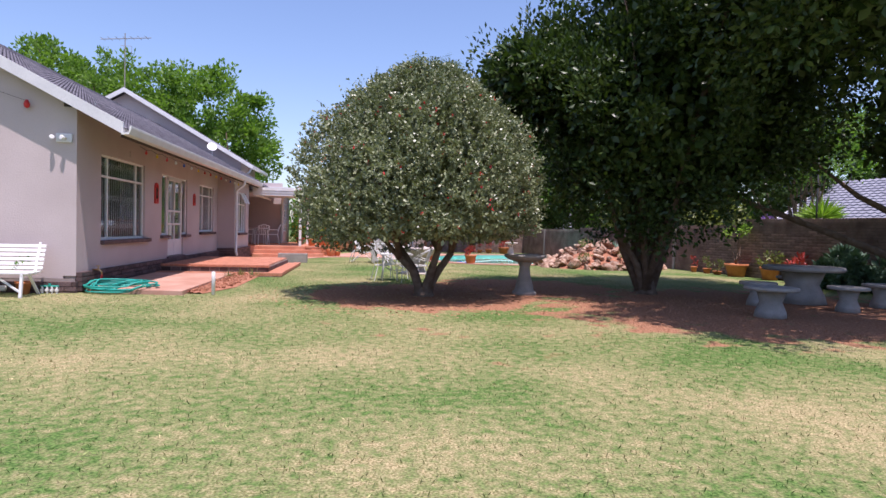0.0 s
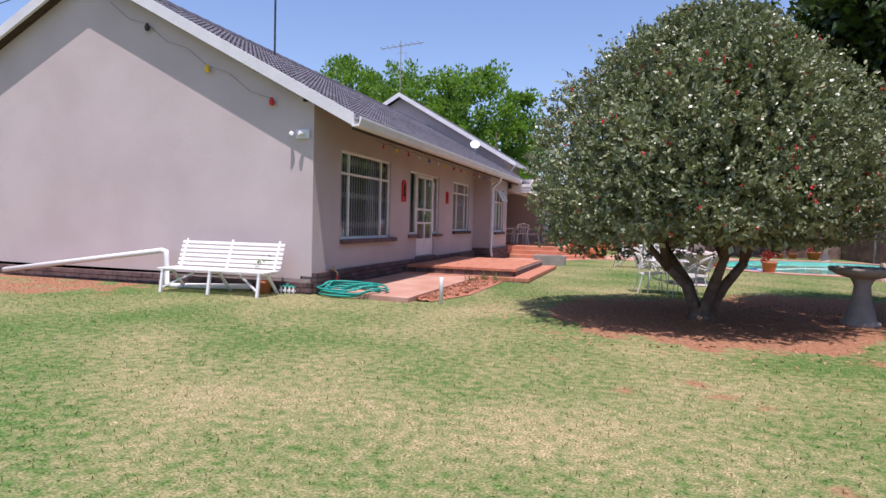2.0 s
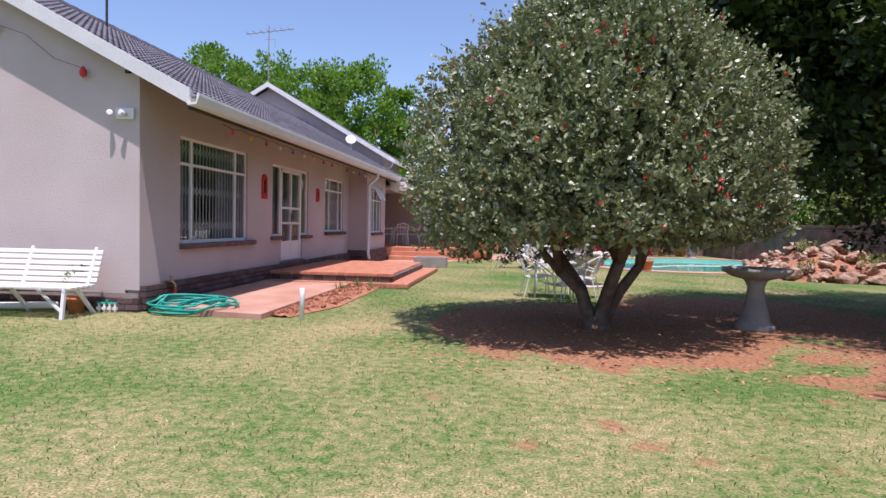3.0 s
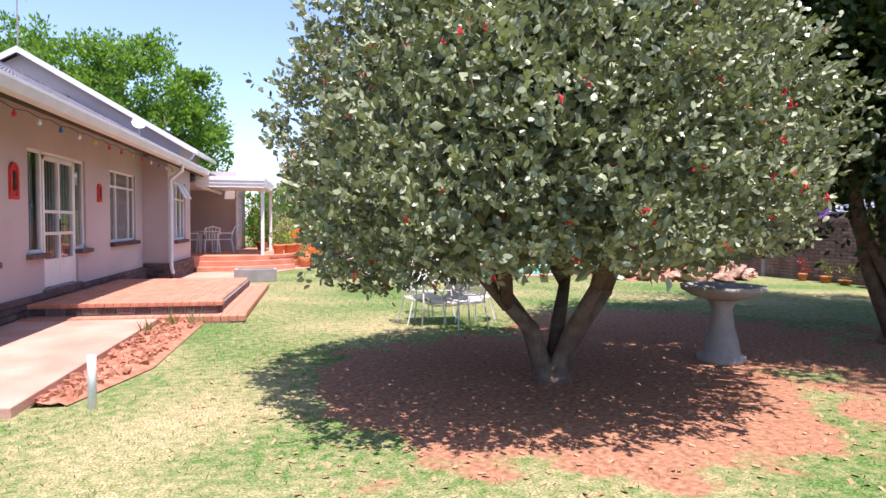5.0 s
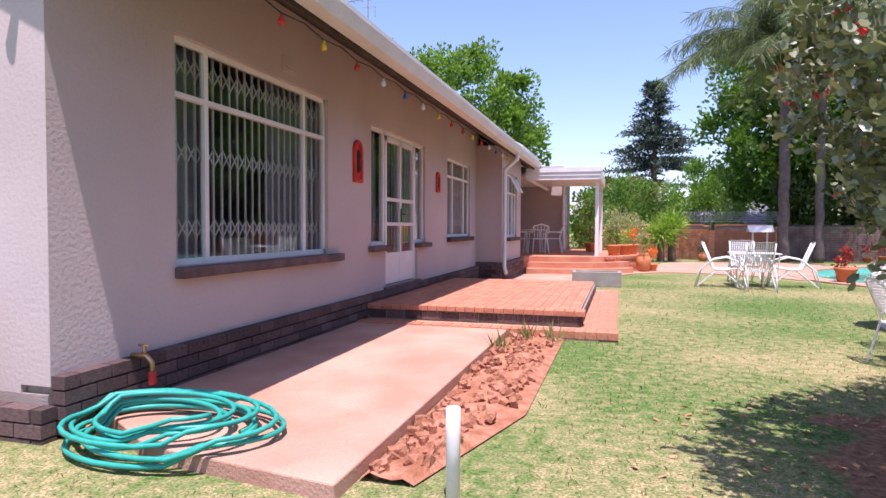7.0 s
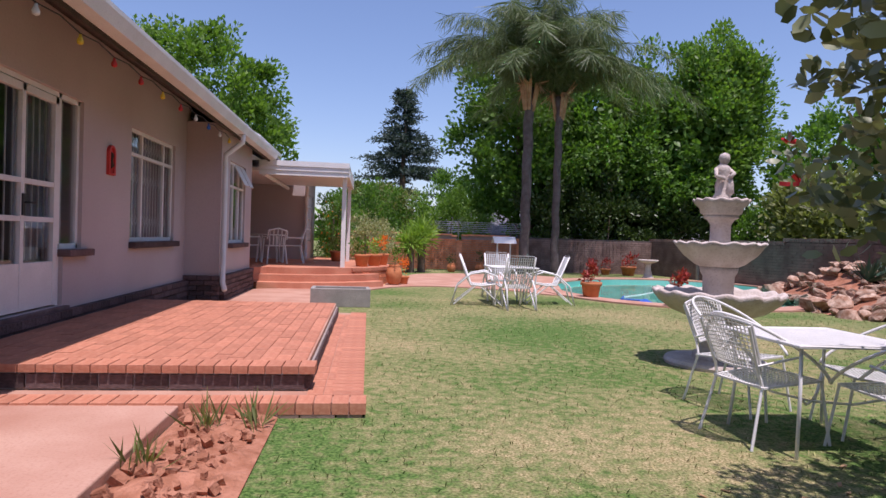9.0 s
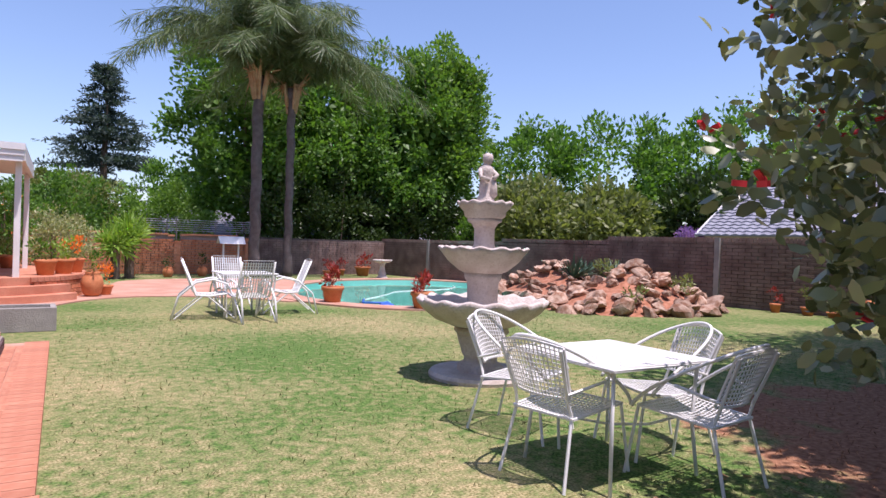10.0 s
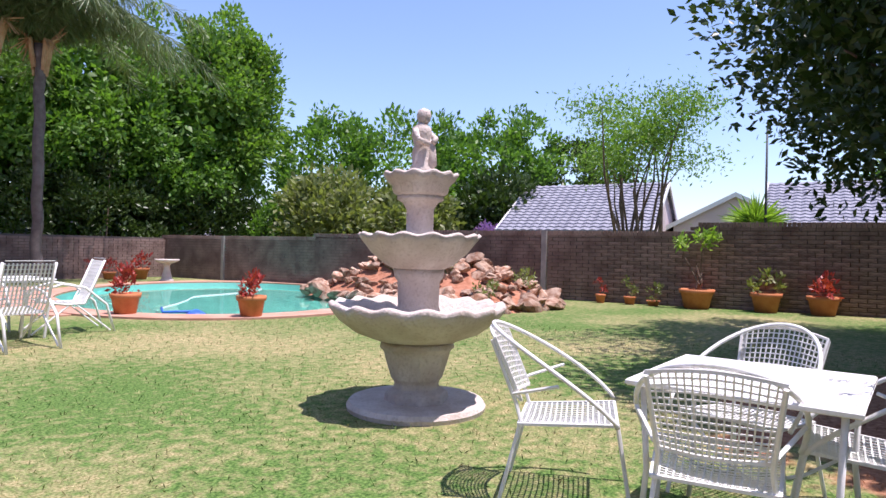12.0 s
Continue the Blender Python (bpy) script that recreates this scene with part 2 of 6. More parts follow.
L_FLOWER = leaf_mat("orange_blossom", (0.65, 0.10, 0.03), (0.85, 0.35, 0.05), 0.6, 0.4)
L_BERRY = mat("red_blossom", (0.60, 0.02, 0.03), (0.75, 0.05, 0.06), 9, 0.45, 0, 60)


# ---- mesh building ----
class Mesh:
    def __init__(self):
        self.v, self.f = [], []

    def add(self, v, f):
        o = len(self.v)
        self.v += [tuple(p) for p in v]
        self.f += [tuple(i + o for i in q) for q in f]
        return self

    def box(self, x0, x1, y0, y1, z0, z1, m=None):
        v = [Vector((x, y, z)) for x in (x0, x1) for y in (y0, y1) for z in (z0, z1)]
        if m:
            v = [m @ p for p in v]
        return self.add(v, [(0, 1, 3, 2), (4, 6, 7, 5), (0, 4, 5, 1), (2, 3, 7, 6), (0, 2, 6, 4), (1, 5, 7, 3)])

    def tube(self, pts, r, n=6, close=False):
        """A tube along points; r is one radius or one for each point."""
        pts = [Vector(p) for p in pts]
        k = len(pts)
        rs = r if isinstance(r, (list, tuple)) else [r] * k
        v, f, up = [], [], None
        for i, p in enumerate(pts):
            a, b = (pts[i - 1], pts[(i + 1) % k]) if close else (pts[max(i - 1, 0)], pts[min(i + 1, k - 1)])
            d = (b - a).normalized()
            if up is None:
                up = d.orthogonal().normalized()
            up = (up - d * up.dot(d)).normalized()
            w = d.cross(up)
            for j in range(n):
                t = 2 * math.pi * j / n
                v.append(p + (up * math.cos(t) + w * math.sin(t)) * rs[i])
        for i in range(k if close else k - 1):
            for j in range(n):
                q, s = i * n, ((i + 1) % k) * n
                f.append((q + j, q + (j + 1) % n, s + (j + 1) % n, s + j))
        if not close:
            f += [tuple(range(n))[::-1], tuple(range((k - 1) * n, k * n))]
        return self.add(v, f)

    def lathe(self, prof, n=24, c=(0, 0, 0), wave=None):
        """Turned form from (radius, height) pairs; wave(i, angle) may scale a ring's radius and lift it."""
        v, f = [], []
        for i, (r, z) in enumerate(prof):
            for j in range(n):
                t = 2 * math.pi * j / n
                s, dz = wave(i, t) if wave else (1, 0)
                v.append((c[0] + r * s * math.cos(t), c[1] + r * s * math.sin(t), c[2] + z + dz))
        for i in range(len(prof) - 1):
            for j in range(n):
                f.append((i * n + j, i * n + (j + 1) % n, (i + 1) * n + (j + 1) % n, (i + 1) * n + j))
        f += [tuple(range(n))[::-1], tuple(range((len(prof) - 1) * n, len(prof) * n))]
        return self.add(v, f)

    def prism(self, poly, z0, z1):
        k = len(poly)
        v = [(x, y, z0) for x, y in poly] + [(x, y, z1) for x, y in poly]
        f = [(i, (i + 1) % k, (i + 1) % k + k, i + k) for i in range(k)]
        return self.add(v, f + [tuple(range(k))[::-1], tuple(range(k, 2 * k))])

    def done(self, name, material, parent=None, smooth=False, bevel=0.0, label=""):
        me = bpy.data.meshes.new(name)
        me.from_pydata(self.v, [], self.f)
        me.materials.append(material)
        if smooth:
            me.polygons.foreach_set("use_smooth", [True] * len(me.polygons))
        ob = new(name, me)
        if parent:
            ob.parent = parent
        if bevel:
            b = ob.modifiers.new("bevel", "BEVEL")
            b.width, b.segments, b.limit_method = bevel, 2, "ANGLE"
        if label:
            tagged(ob, label)
        return ob


def thing(name, label, category, m=None, group="", kind=""):
    """An empty at a thing's base, which carries its parts."""
    ob = new(name)
    ob.empty_display_size = 0.1
    if m:
        ob.matrix_world = m
    return tagged(ob, label, category, group, kind)


def struct(ob, label, category):
    return tagged(ob, label, category, kind="structure")


UNIT = None


def piece(name, material, parent, m):
    """One block, brick or paver: a shared chamfered unit block under a pose with its size."""
    global UNIT
    if UNIT is None:
        UNIT = {}
    if material.name not in UNIT:
        b = bmesh.new()
        bmesh.ops.create_cube(b, size=1.0)
        me = bpy.data.meshes.new("block")
        b.to_mesh(me)
        b.free()
        me.materials.append(material)
        UNIT[material.name] = me
    ob = new(name, UNIT[material.name])
    ob.parent = parent
    ob.matrix_basis = m
    return ob


def block(x, y, z, turn, lx, ly, lz):
    return Matrix.Translation((x, y, z)) @ Matrix.Rotation(turn, 4, "Z") @ Matrix.Diagonal((lx, ly, lz, 1))


rng = np.random.default_rng(7)


def leaf_mesh(name, pos, size, material, parent=None, out=None, aspect=0.45, droop=0.0, up=0.5, oval=False):
    """Many small folded leaves in one mesh. pos: n x 3; out: the way in which they point."""
    n = len(pos)
    d = rng.normal(size=(n, 3))
    if out is not None:
        d = d * 0.75 + out * 1.0
    d[:, 2] += up - droop
    d /= np.linalg.norm(d, axis=1, keepdims=True) + 1e-9
    s = np.cross(d, rng.normal(size=(n, 3)))
    s /= np.linalg.norm(s, axis=1, keepdims=True) + 1e-9
    nr = np.cross(d, s)
    ln = size * rng.uniform(0.65, 1.3, size=(n, 1))
    w = ln * aspect * 0.5
    mid = pos + d * ln * 0.5
    v = np.stack([pos, mid + s * w + nr * w * 0.3, pos + d * ln, mid - s * w + nr * w * 0.3], axis=1).reshape(-1, 3)
    idx = np.arange(n) * 4
    tri = np.stack([idx, idx + 1, idx + 2, idx, idx + 2, idx + 3], axis=1).reshape(-1, 3)
    if oval:
        lo, hi = pos + d * ln * 0.3, pos + d * ln * 0.74
        v = np.stack([pos, lo + s * w * 0.85 + nr * w * 0.25, hi + s * w * 0.85 + nr * w * 0.25, pos + d * ln, hi - s * w * 0.85 + nr * w * 0.25, lo - s * w * 0.85 + nr * w * 0.25], axis=1).reshape(-1, 3)
        idx = np.arange(n) * 6
        tri = np.stack([idx, idx + 1, idx + 5, idx + 1, idx + 2, idx + 4, idx + 1, idx + 4, idx + 5, idx + 2, idx + 3, idx + 4], axis=1).reshape(-1, 3)
    me = bpy.data.meshes.new(name)
    me.vertices.add(len(v))
    me.vertices.foreach_set("co", v.ravel())
    me.loops.add(tri.size)
    me.loops.foreach_set("vertex_index", tri.ravel().astype(np.int32))
    me.polygons.add(len(tri))
    me.polygons.foreach_set("loop_start", (np.arange(len(tri)) * 3).astype(np.int32))
    me.update(calc_edges=True)
    me.materials.append(material)
    ob = new(name, me)
    if parent:
        ob.parent = parent
    return tagged(ob, kind="stuff")


def crown_points(n, centre, radii, clumps, clump_r, hollow=0.55, floor=None):
    """Clump centres in an ellipsoid's outer part, and leaf points round them; gives points, outward ways and clump centres."""
    c, r = np.array(centre), np.array(radii)
    k = rng.normal(size=(clumps, 3))
    k /= np.linalg.norm(k, axis=1, keepdims=True)
    rad = hollow + (1 - hollow) * rng.random((clumps, 1)) ** 0.6
    k = c + k * r * rad
    if floor is not None:
        k[:, 2] = np.maximum(k[:, 2], floor + rng.random(clumps) * 0.4)
    cr = clump_r * rng.uniform(0.6, 1.35, size=clumps)
    pick = rng.integers(0, clumps, n)
    o = rng.normal(size=(n, 3))
    o /= np.linalg.norm(o, axis=1, keepdims=True)
    p = k[pick] + o * (cr[pick] * rng.random(n) ** 0.45)[:, None]
    way = (p - k[pick]) / clump_r * 0.6 + (p - c) / r * 0.6
    return p, way, k


def limbs(mesh, base, tops, r, seed, bend=0.25, fork=0.35):
    """Tapered limbs from a base up to given ends, with a curve in each."""
    g = random.Random(seed)
    for top in tops:
        a, b = Vector(base), Vector(top)
        h = a.lerp(b, fork) + Vector((g.uniform(-bend, bend), g.uniform(-bend, bend), g.uniform(0, bend)))
        pts = [a, a.lerp(h, 0.5) + Vector((g.uniform(-.1, .1), g.uniform(-.1, .1), 0)), h, h.lerp(b, 0.5) + Vector((g.uniform(-bend, bend), g.uniform(-bend, bend), g.uniform(0, bend))), b]
        q = r * g.uniform(0.7, 1.0)
        mesh.tube(pts, [q, q * 0.85, q * 0.65, q * 0.4, q * 0.12], 7)

# ---- ground and pool ----
PC, PU, PA, PB = Vector((11.6, 16.0)), Vector((0.5, 0.866)), 4.7, 3.3


def pool_ring(grow, n=64):
    w = Vector((PU.y, -PU.x))
    return [tuple(PC + PU * math.cos(2 * math.pi * i / n) * (PA + grow) + w * math.sin(2 * math.pi * i / n) * (PB + grow)) for i in range(n)]


n = 64
inner = pool_ring(0.0)
g = Mesh()
rings = [inner] + [[(PC.x + (x - PC.x) * (1 - k) + (x - PC.x) / math.hypot(x - PC.x, y - PC.y) * R * k, PC.y + (y - PC.y) * (1 - k) + (y - PC.y) / math.hypot(x - PC.x, y - PC.y) * R * k) for x, y in inner] for R, k in ((40, 0.5), (90, 1.0), (900, 1.0))]
g.add([(x, y, 0) for r in rings for x, y in r], [(q * n + (i + 1) % n, q * n + i, (q + 1) * n + i, (q + 1) * n + (i + 1) % n) for q in range(3) for i in range(n)])
struct(g.done("ground", M_GROUND), "patchy green and straw lawn with bare red earth", "lawn")
g = Mesh()
deep = [(PC.x + (x - PC.x) * 0.93, PC.y + (y - PC.y) * 0.93) for x, y in inner]
g.add([(x, y, 0.0) for x, y in inner] + [(x, y, -0.45) for x, y in deep] + [(PC.x, PC.y, -0.45)], [(i, (i + 1) % n, n + (i + 1) % n, n + i) for i in range(n)] + [(n + i, n + (i + 1) % n, 2 * n) for i in range(n)])
struct(g.done("pool_basin", M_POOL, smooth=False), "turquoise plastered swimming pool basin set in the lawn", "swimming pool")
g = Mesh()
g.add([(x, y, -0.09) for x, y in inner], [tuple(range(n))[::-1]])
w = struct(g.done("water", WATER), "still clear turquoise pool water", "water")
w.visible_shadow = False
g = Mesh()
a, b = pool_ring(0.02), pool_ring(0.62)
g.add([(x, y, 0.035) for x, y in a] + [(x, y, 0.035) for x, y in b] + [(x, y, -0.05) for x, y in a] + [(x, y, -0.05) for x, y in b],
      [(i, (i + 1) % n, n + (i + 1) % n, n + i)[::-1] for i in range(n)] + [(i, (i + 1) % n, 2 * n + (i + 1) % n, 2 * n + i) for i in range(n)] + [(n + i, n + (i + 1) % n, 3 * n + (i + 1) % n, 3 * n + i)[::-1] for i in range(n)])
struct(g.done("pool_coping", M_SLAB), "pink paved coping round the pool", "paving")

# paving between the patio, the pool and the back wall
def smooth_poly(ctrl, steps=8):
    out = []
    k = len(ctrl)
    for i in range(k):
        p0, p1, p2, p3 = (Vector(ctrl[(i + j - 1) % k]) for j in range(4))
        for s in range(steps):
            t = s / steps
            out.append(tuple(0.5 * ((2 * p1) + (p2 - p0) * t + (2 * p0 - 5 * p1 + 4 * p2 - p3) * t * t + (3 * p1 - p0 - 3 * p2 + p3) * t ** 3)))
    return out


pav = smooth_poly([(0.6, 9.2), (2.2, 9.4), (2.5, 11.2), (2.9, 13.2), (3.9, 14.9), (5.2, 15.2), (6.6, 14.4), (7.4, 13.6), (8.2, 16), (8.8, 18.6), (9.5, 20.3), (8, 21.4), (5, 20.5), (4.2, 18.5), (3.5, 16.5), (2, 14), (0.6, 13)])
struct(Mesh().prism(pav, -0.1, 0.022).done("pavement", M_SLAB), "pink paved walk from the patio round to the pool", "paving")

# ---- house: walls ----
house = tagged(new("house_walls"), "single-storey mauve plastered house walls on a dark brick plinth", "house", kind="structure")


def wall_x(x0, x1, y0, y1, z0, z1, holes):
    """A wall that runs along y, with openings (ya, yb, za, zb) through it."""
    m, y = Mesh(), y0
    for ya, yb, za, zb in sorted(holes):
        m.box(x0, x1, y, ya, z0, z1)
        if za > z0:
            m.box(x0, x1, ya, yb, z0, za)
        m.box(x0, x1, ya, yb, zb, z1)
        y = yb
    return m.box(x0, x1, y, y1, z0, z1)


W1 = (1.06, 3.52, 0.93, 2.63)
DR = (4.76, 7.08, 0.40, 2.56)
W2 = (8.45, 10.28, 1.04, 2.54)
BW = (11.55, 12.95, 1.0, 2.5)
front = wall_x(-0.22, 0, 0.0, 11.1, 0.30, 3.33, [W1, DR, W2])
# piers under the side lights of the door
front.box(-0.22, 0, DR[0], 5.27, 0.40, 0.98).box(-0.22, 0, 6.68, DR[1], 0.40, 0.98)
front.done("wall_front", M_PLASTER, house)
bay = wall_x(0.36, 0.58, 10.88, 13.6, 0.45, 3.05, [BW])
bay.box(0, 0.36, 10.88, 11.1, 0.45, 3.05).box(-3, 0.36, 13.38, 13.6, 0.45, 3.1)
bay.done("wall_bay", M_PLASTER, house)
gab = Mesh()
prof = [(-9.2, 0.13), (-0.22, 0.25), (-0.22, 3.44), (-4.88, 5.91), (-9.2, 3.62)]
k = len(prof)
gab.add([(x, 0.0, z) for x, z in prof] + [(x, 0.22, z) for x, z in prof], [tuple(range(k)), tuple(range(k, 2 * k))[::-1]] + [(i, i + k, (i + 1) % k + k, (i + 1) % k) for i in range(k)])
gab.done("wall_gable", M_PLASTER, house)
Mesh().box(-9.2, -9.0, 0.22, 20, 0, 3.5).box(-9, -3, 19.8, 20, 0, 5).box(-3.2, -3, 13.6, 19.8, 0, 3.6).done("wall_rear", M_PLASTER, house)
Mesh().box(-9, -0.22, 0.22, 19.8, 0.2, 0.38).done("room_floor", M_ROOM, house)
Mesh().box(-3.0, -2.9, 0.3, 13.3, 0.38, 3.0).box(-2.9, -0.3, 4.0, 4.1, 0.38, 3.0).box(-2.9, -0.3, 7.7, 7.8, 0.38, 3.0).done("room_wall", M_ROOM, house)
Mesh().box(-9, -0.22, 0.22, 13.4, 3.0, 3.04).done("ceiling", M_ROOM, house)
# patio recess and the far wing
Mesh().box(-3.0, 1.25, 18.4, 18.6, 0.3, 3.3).done("wall_patio", M_PLASTER, house)
wing = wall_x(1.05, 1.25, 18.6, 21.4, 0.3, 3.0, [(19.1, 20.6, 1.0, 2.4)])
wing.box(-3, 1.05, 21.2, 21.4, 0.3, 3.0)
wing.done("wall_wing", M_PLASTER, house)
Mesh().box(-3, 1.7, 18.3, 21.7, 3.0, 3.12).done("wing_roof", M_GALV, house)

# upper storey gable
up = Mesh()
prof = [(-11.8, 3.6), (-0.95, 3.6), (-0.95, 4.45), (-6.35, 7.5), (-11.8, 4.4)]
k = len(prof)
up.add([(x, 20.0, z) for x, z in prof] + [(x, 24.0, z) for x, z in prof], [tuple(range(k)), tuple(range(k, 2 * k))[::-1]] + [(i, i + k, (i + 1) % k + k, (i + 1) % k) for i in range(k)])
up.done("wall_upper", M_PLASTER, house)
up = Mesh()
for s in (1, -1):
    e = (-0.45, 4.2) if s == 1 else (-12.2, 4.2)
    v = [(-6.35, 19.7, 7.62), (e[0], 19.7, e[1]), (e[0], 24.4, e[1]), (-6.35, 24.4, 7.62)]
    up.add(v + [(x, y, z + 0.1) for x, y, z in v], [(0, 1, 2, 3), (4, 7, 6, 5), (0, 4, 5, 1), (1, 5, 6, 2), (2, 6, 7, 3)])
up.done("upper_roof", M_TILE, house)
up = Mesh()
for e in ((-0.3, 4.12), (-12.3, 4.12)):
    v = [(-6.35, 19.62, 7.72), (e[0], 19.62, e[1] + 0.08), (e[0], 19.62, e[1] - 0.12), (-6.35, 19.62, 7.5)]
    up.add(v + [(x, y + 0.07, z) for x, y, z in v], [(0, 1, 2, 3), (7, 6, 5, 4), (0, 4, 5, 1), (1, 5, 6, 2), (2, 6, 7, 3)])
up.box(-0.45, -0.32, 19.6, 24.4, 4.08, 4.22)
up.tube([(-0.38, 19.7, 4.1), (-0.5, 19.8, 3.9), (-0.9, 20.0, 3.6), (-0.95, 20.0, 3.2)], 0.04)
up.done("upper_barge_board", M_WHITE, house)

# ---- house: roof ----
RX, RZ, EX, EZ = -4.88, 6.02, 0.86, 2.98
roof = tagged(new("house_roof"), "dark grey wavy concrete tile roof with pale barge boards", "roof", kind="structure")
deck = Mesh()
for sx in (1, -1):
    ex = RX + sx * (EX - RX)
    v = [(RX, -0.20, RZ - 0.10), (ex, -0.20, EZ - 0.10), (ex, 20.2, EZ - 0.10), (RX, 20.2, RZ - 0.10)]
    deck.add(v + [(x, y, z + 0.05) for x, y, z in v], [(0, 1, 2, 3), (4, 7, 6, 5), (0, 4, 5, 1), (1, 5, 6, 2), (2, 6, 7, 3)])
deck.done("roof_boards", M_TIMBER, roof)
for sx in (1, -1):
    barge = Mesh()
    ex = RX + sx * (EX - RX + 0.02)
    v = [(RX, -0.27, RZ + 0.08), (ex, -0.27, EZ + 0.08), (ex, -0.27, EZ - 0.13), (RX, -0.27, RZ - 0.14)]
    barge.add(v + [(x, y + 0.06, z) for x, y, z in v], [(0, 1, 2, 3), (7, 6, 5, 4), (0, 4, 5, 1), (1, 5, 6, 2), (2, 6, 7, 3)])
    barge.done("barge_board", M_GALV, roof)
# box gutter along the front
gut = Mesh()
gp = [(0.86, EZ - 0.14), (0.99, EZ - 0.13), (1.03, EZ - 0.02), (1.03, EZ + 0.02), (1.0, EZ + 0.02), (0.985, EZ - 0.10), (0.875, EZ - 0.11), (0.87, EZ + 0.0), (0.86, EZ + 0.0)]
k = len(gp)
gut.add([(x, -0.29, z) for x, z in gp] + [(x, 14.2, z) for x, z in gp], [tuple(range(k)), tuple(range(k, 2 * k))[::-1]] + [(i, i + k, (i + 1) % k + k, (i + 1) % k) for i in range(k)])
gut.done("gutter", M_WHITE, roof)
Mesh().box(0.82, 0.858, -0.2, 14.2, EZ - 0.18, EZ - 0.02).done("fascia", M_TIMBER, roof)
pipe = Mesh().tube([(0.95, 10.72, 2.85), (0.95, 10.72, 2.72), (0.66, 10.78, 2.5), (0.66, 10.8, 2.3), (0.66, 10.8, 0.35), (0.72, 10.7, 0.22)], 0.045, 8)
pipe.done("downpipe", M_WHITE, roof, smooth=True)

# roof tiles: each a curved pan laid over the one below
TW, TL = 0.30, 0.36
slope = Vector((EX - RX, 0, EZ - RZ))
LEN = slope.length
sd = slope.normalized()
sn = Vector((-sd.z, 0, sd.x))


def tile_profile():
    out = []
    for i in range(9):
        t = i / 8
        out.append((t * TW, 0.028 * (0.5 - 0.5 * math.cos(4 * math.pi * t))))
    return out


def tile_verts():
    v, f = [], []
    for s, lift in ((0.0, 0.012), (TL + 0.04, 0.045)):
        for y, z in tile_profile():
            v.append((s, y, z + lift))
    for y, z in tile_profile():
        v.append((TL + 0.04, y, z + 0.022))
    k = 9
    f = [(i, k + i, k + i + 1, i + 1) for i in range(k - 1)] + [(k + i, 2 * k + i, 2 * k + i + 1, k + i + 1) for i in range(k - 1)]
    return v, f


tv, tf = tile_verts()
tme = bpy.data.meshes.new("tile")
tme.from_pydata(tv, [], tf)
tme.materials.append(M_TILE)
far_tiles = Mesh()
rows_n = int(LEN / TL)
frame_m = Matrix((( sd.x, 0, sn.x, RX), (0, 1, 0, 0), (sd.z, 0, sn.z, RZ - 0.045), (0, 0, 0, 1)))
count = 0
for r in range(rows_n + 1):
    for q in range(68):
        m = frame_m @ Matrix.Translation((min(r * TL, LEN - TL), -0.24 + q * TW, 0))
        if r >= 6 and q < 27 and count < 300:
            t = new("tile", tme)
            t.parent, t.matrix_basis = roof, m
            count += 1
        else:
            far_tiles.add([m @ Vector(p) for p in tv], tf)
tagged(far_tiles.done("roof_tiles", M_TILE, roof), kind="stuff")
back = Mesh()
lx = RX - (EX - RX)
back.add([(RX, y, RZ + dz) for y in (-0.2, 20.1) for dz in (-0.05, 0.02)] + [(lx, y, EZ + dz) for y in (-0.2, 20.1) for dz in (-0.05, 0.02)], [(0, 4, 5, 1), (1, 5, 7, 3), (3, 7, 6, 2), (2, 6, 4, 0), (4, 6, 7, 5)])
back.done("rear_roof_slope", M_TILE, roof)
rid = Mesh()
for q in range(46):
    y = -0.26 + q * 0.44
    rid.tube([(RX, y, RZ - 0.03), (RX, y + 0.46, RZ - 0.045)], 0.12, 8)
rid.done("ridge_tiles", M_TILE, roof)

# plinth of dark bricks round the front and the gable
def brick_run(parent, p0, p1, z0, courses, material, lift=0.075, length=0.235, depth=0.10, cap=300, part="brick", stuff="bricks", gap=0.012, nearest=None, tops=None):
    """Courses of bricks along a line: up to cap of them as parts, the rest joined."""
    a, b = Vector((*p0, 0)), Vector((*p1, 0))
    d = (b - a)
    L = d.length
    d.normalize()
    turn = math.atan2(d.y, d.x)
    joined, made = Mesh(), 0
    for c in range(courses):
        s = -(length / 2 if c % 2 else 0)
        while s < L:
            s0, s1 = max(s, 0), min(s + length, L)
            s += length
            if s1 - s0 < 0.03:
                continue
            p = a + d * ((s0 + s1) / 2)
            z = z0 + (c + 0.5) * (lift + gap)
            if tops and z + lift / 2 > tops(p.x, p.y):
                continue
            off = random.uniform(-0.004, 0.004)
            m = block(p.x - d.y * off, p.y + d.x * off, z, turn, s1 - s0 - gap, depth, lift)
            if made < cap and (nearest is None or nearest(p.x, p.y)):
                piece(part, material, parent, m)
                made += 1
            else:
                joined.box(-.5, .5, -.5, .5, -.5, .5, m)
    if joined.v:
        tagged(joined.done(stuff, material, parent), kind="stuff")


plinth = tagged(new("plinth"), "dark brown brick plinth at the foot of the walls", "plinth", kind="structure")
Mesh().box(-9.2, -0.02, 0.0, 0.2, -0.1, 0.25).box(-0.2, -0.02, 0.03, 11.0, -0.1, 0.31).box(-0.1, 0.55, 10.93, 13.55, -0.1, 0.46).done("plinth_core", M_MORTAR, plinth)

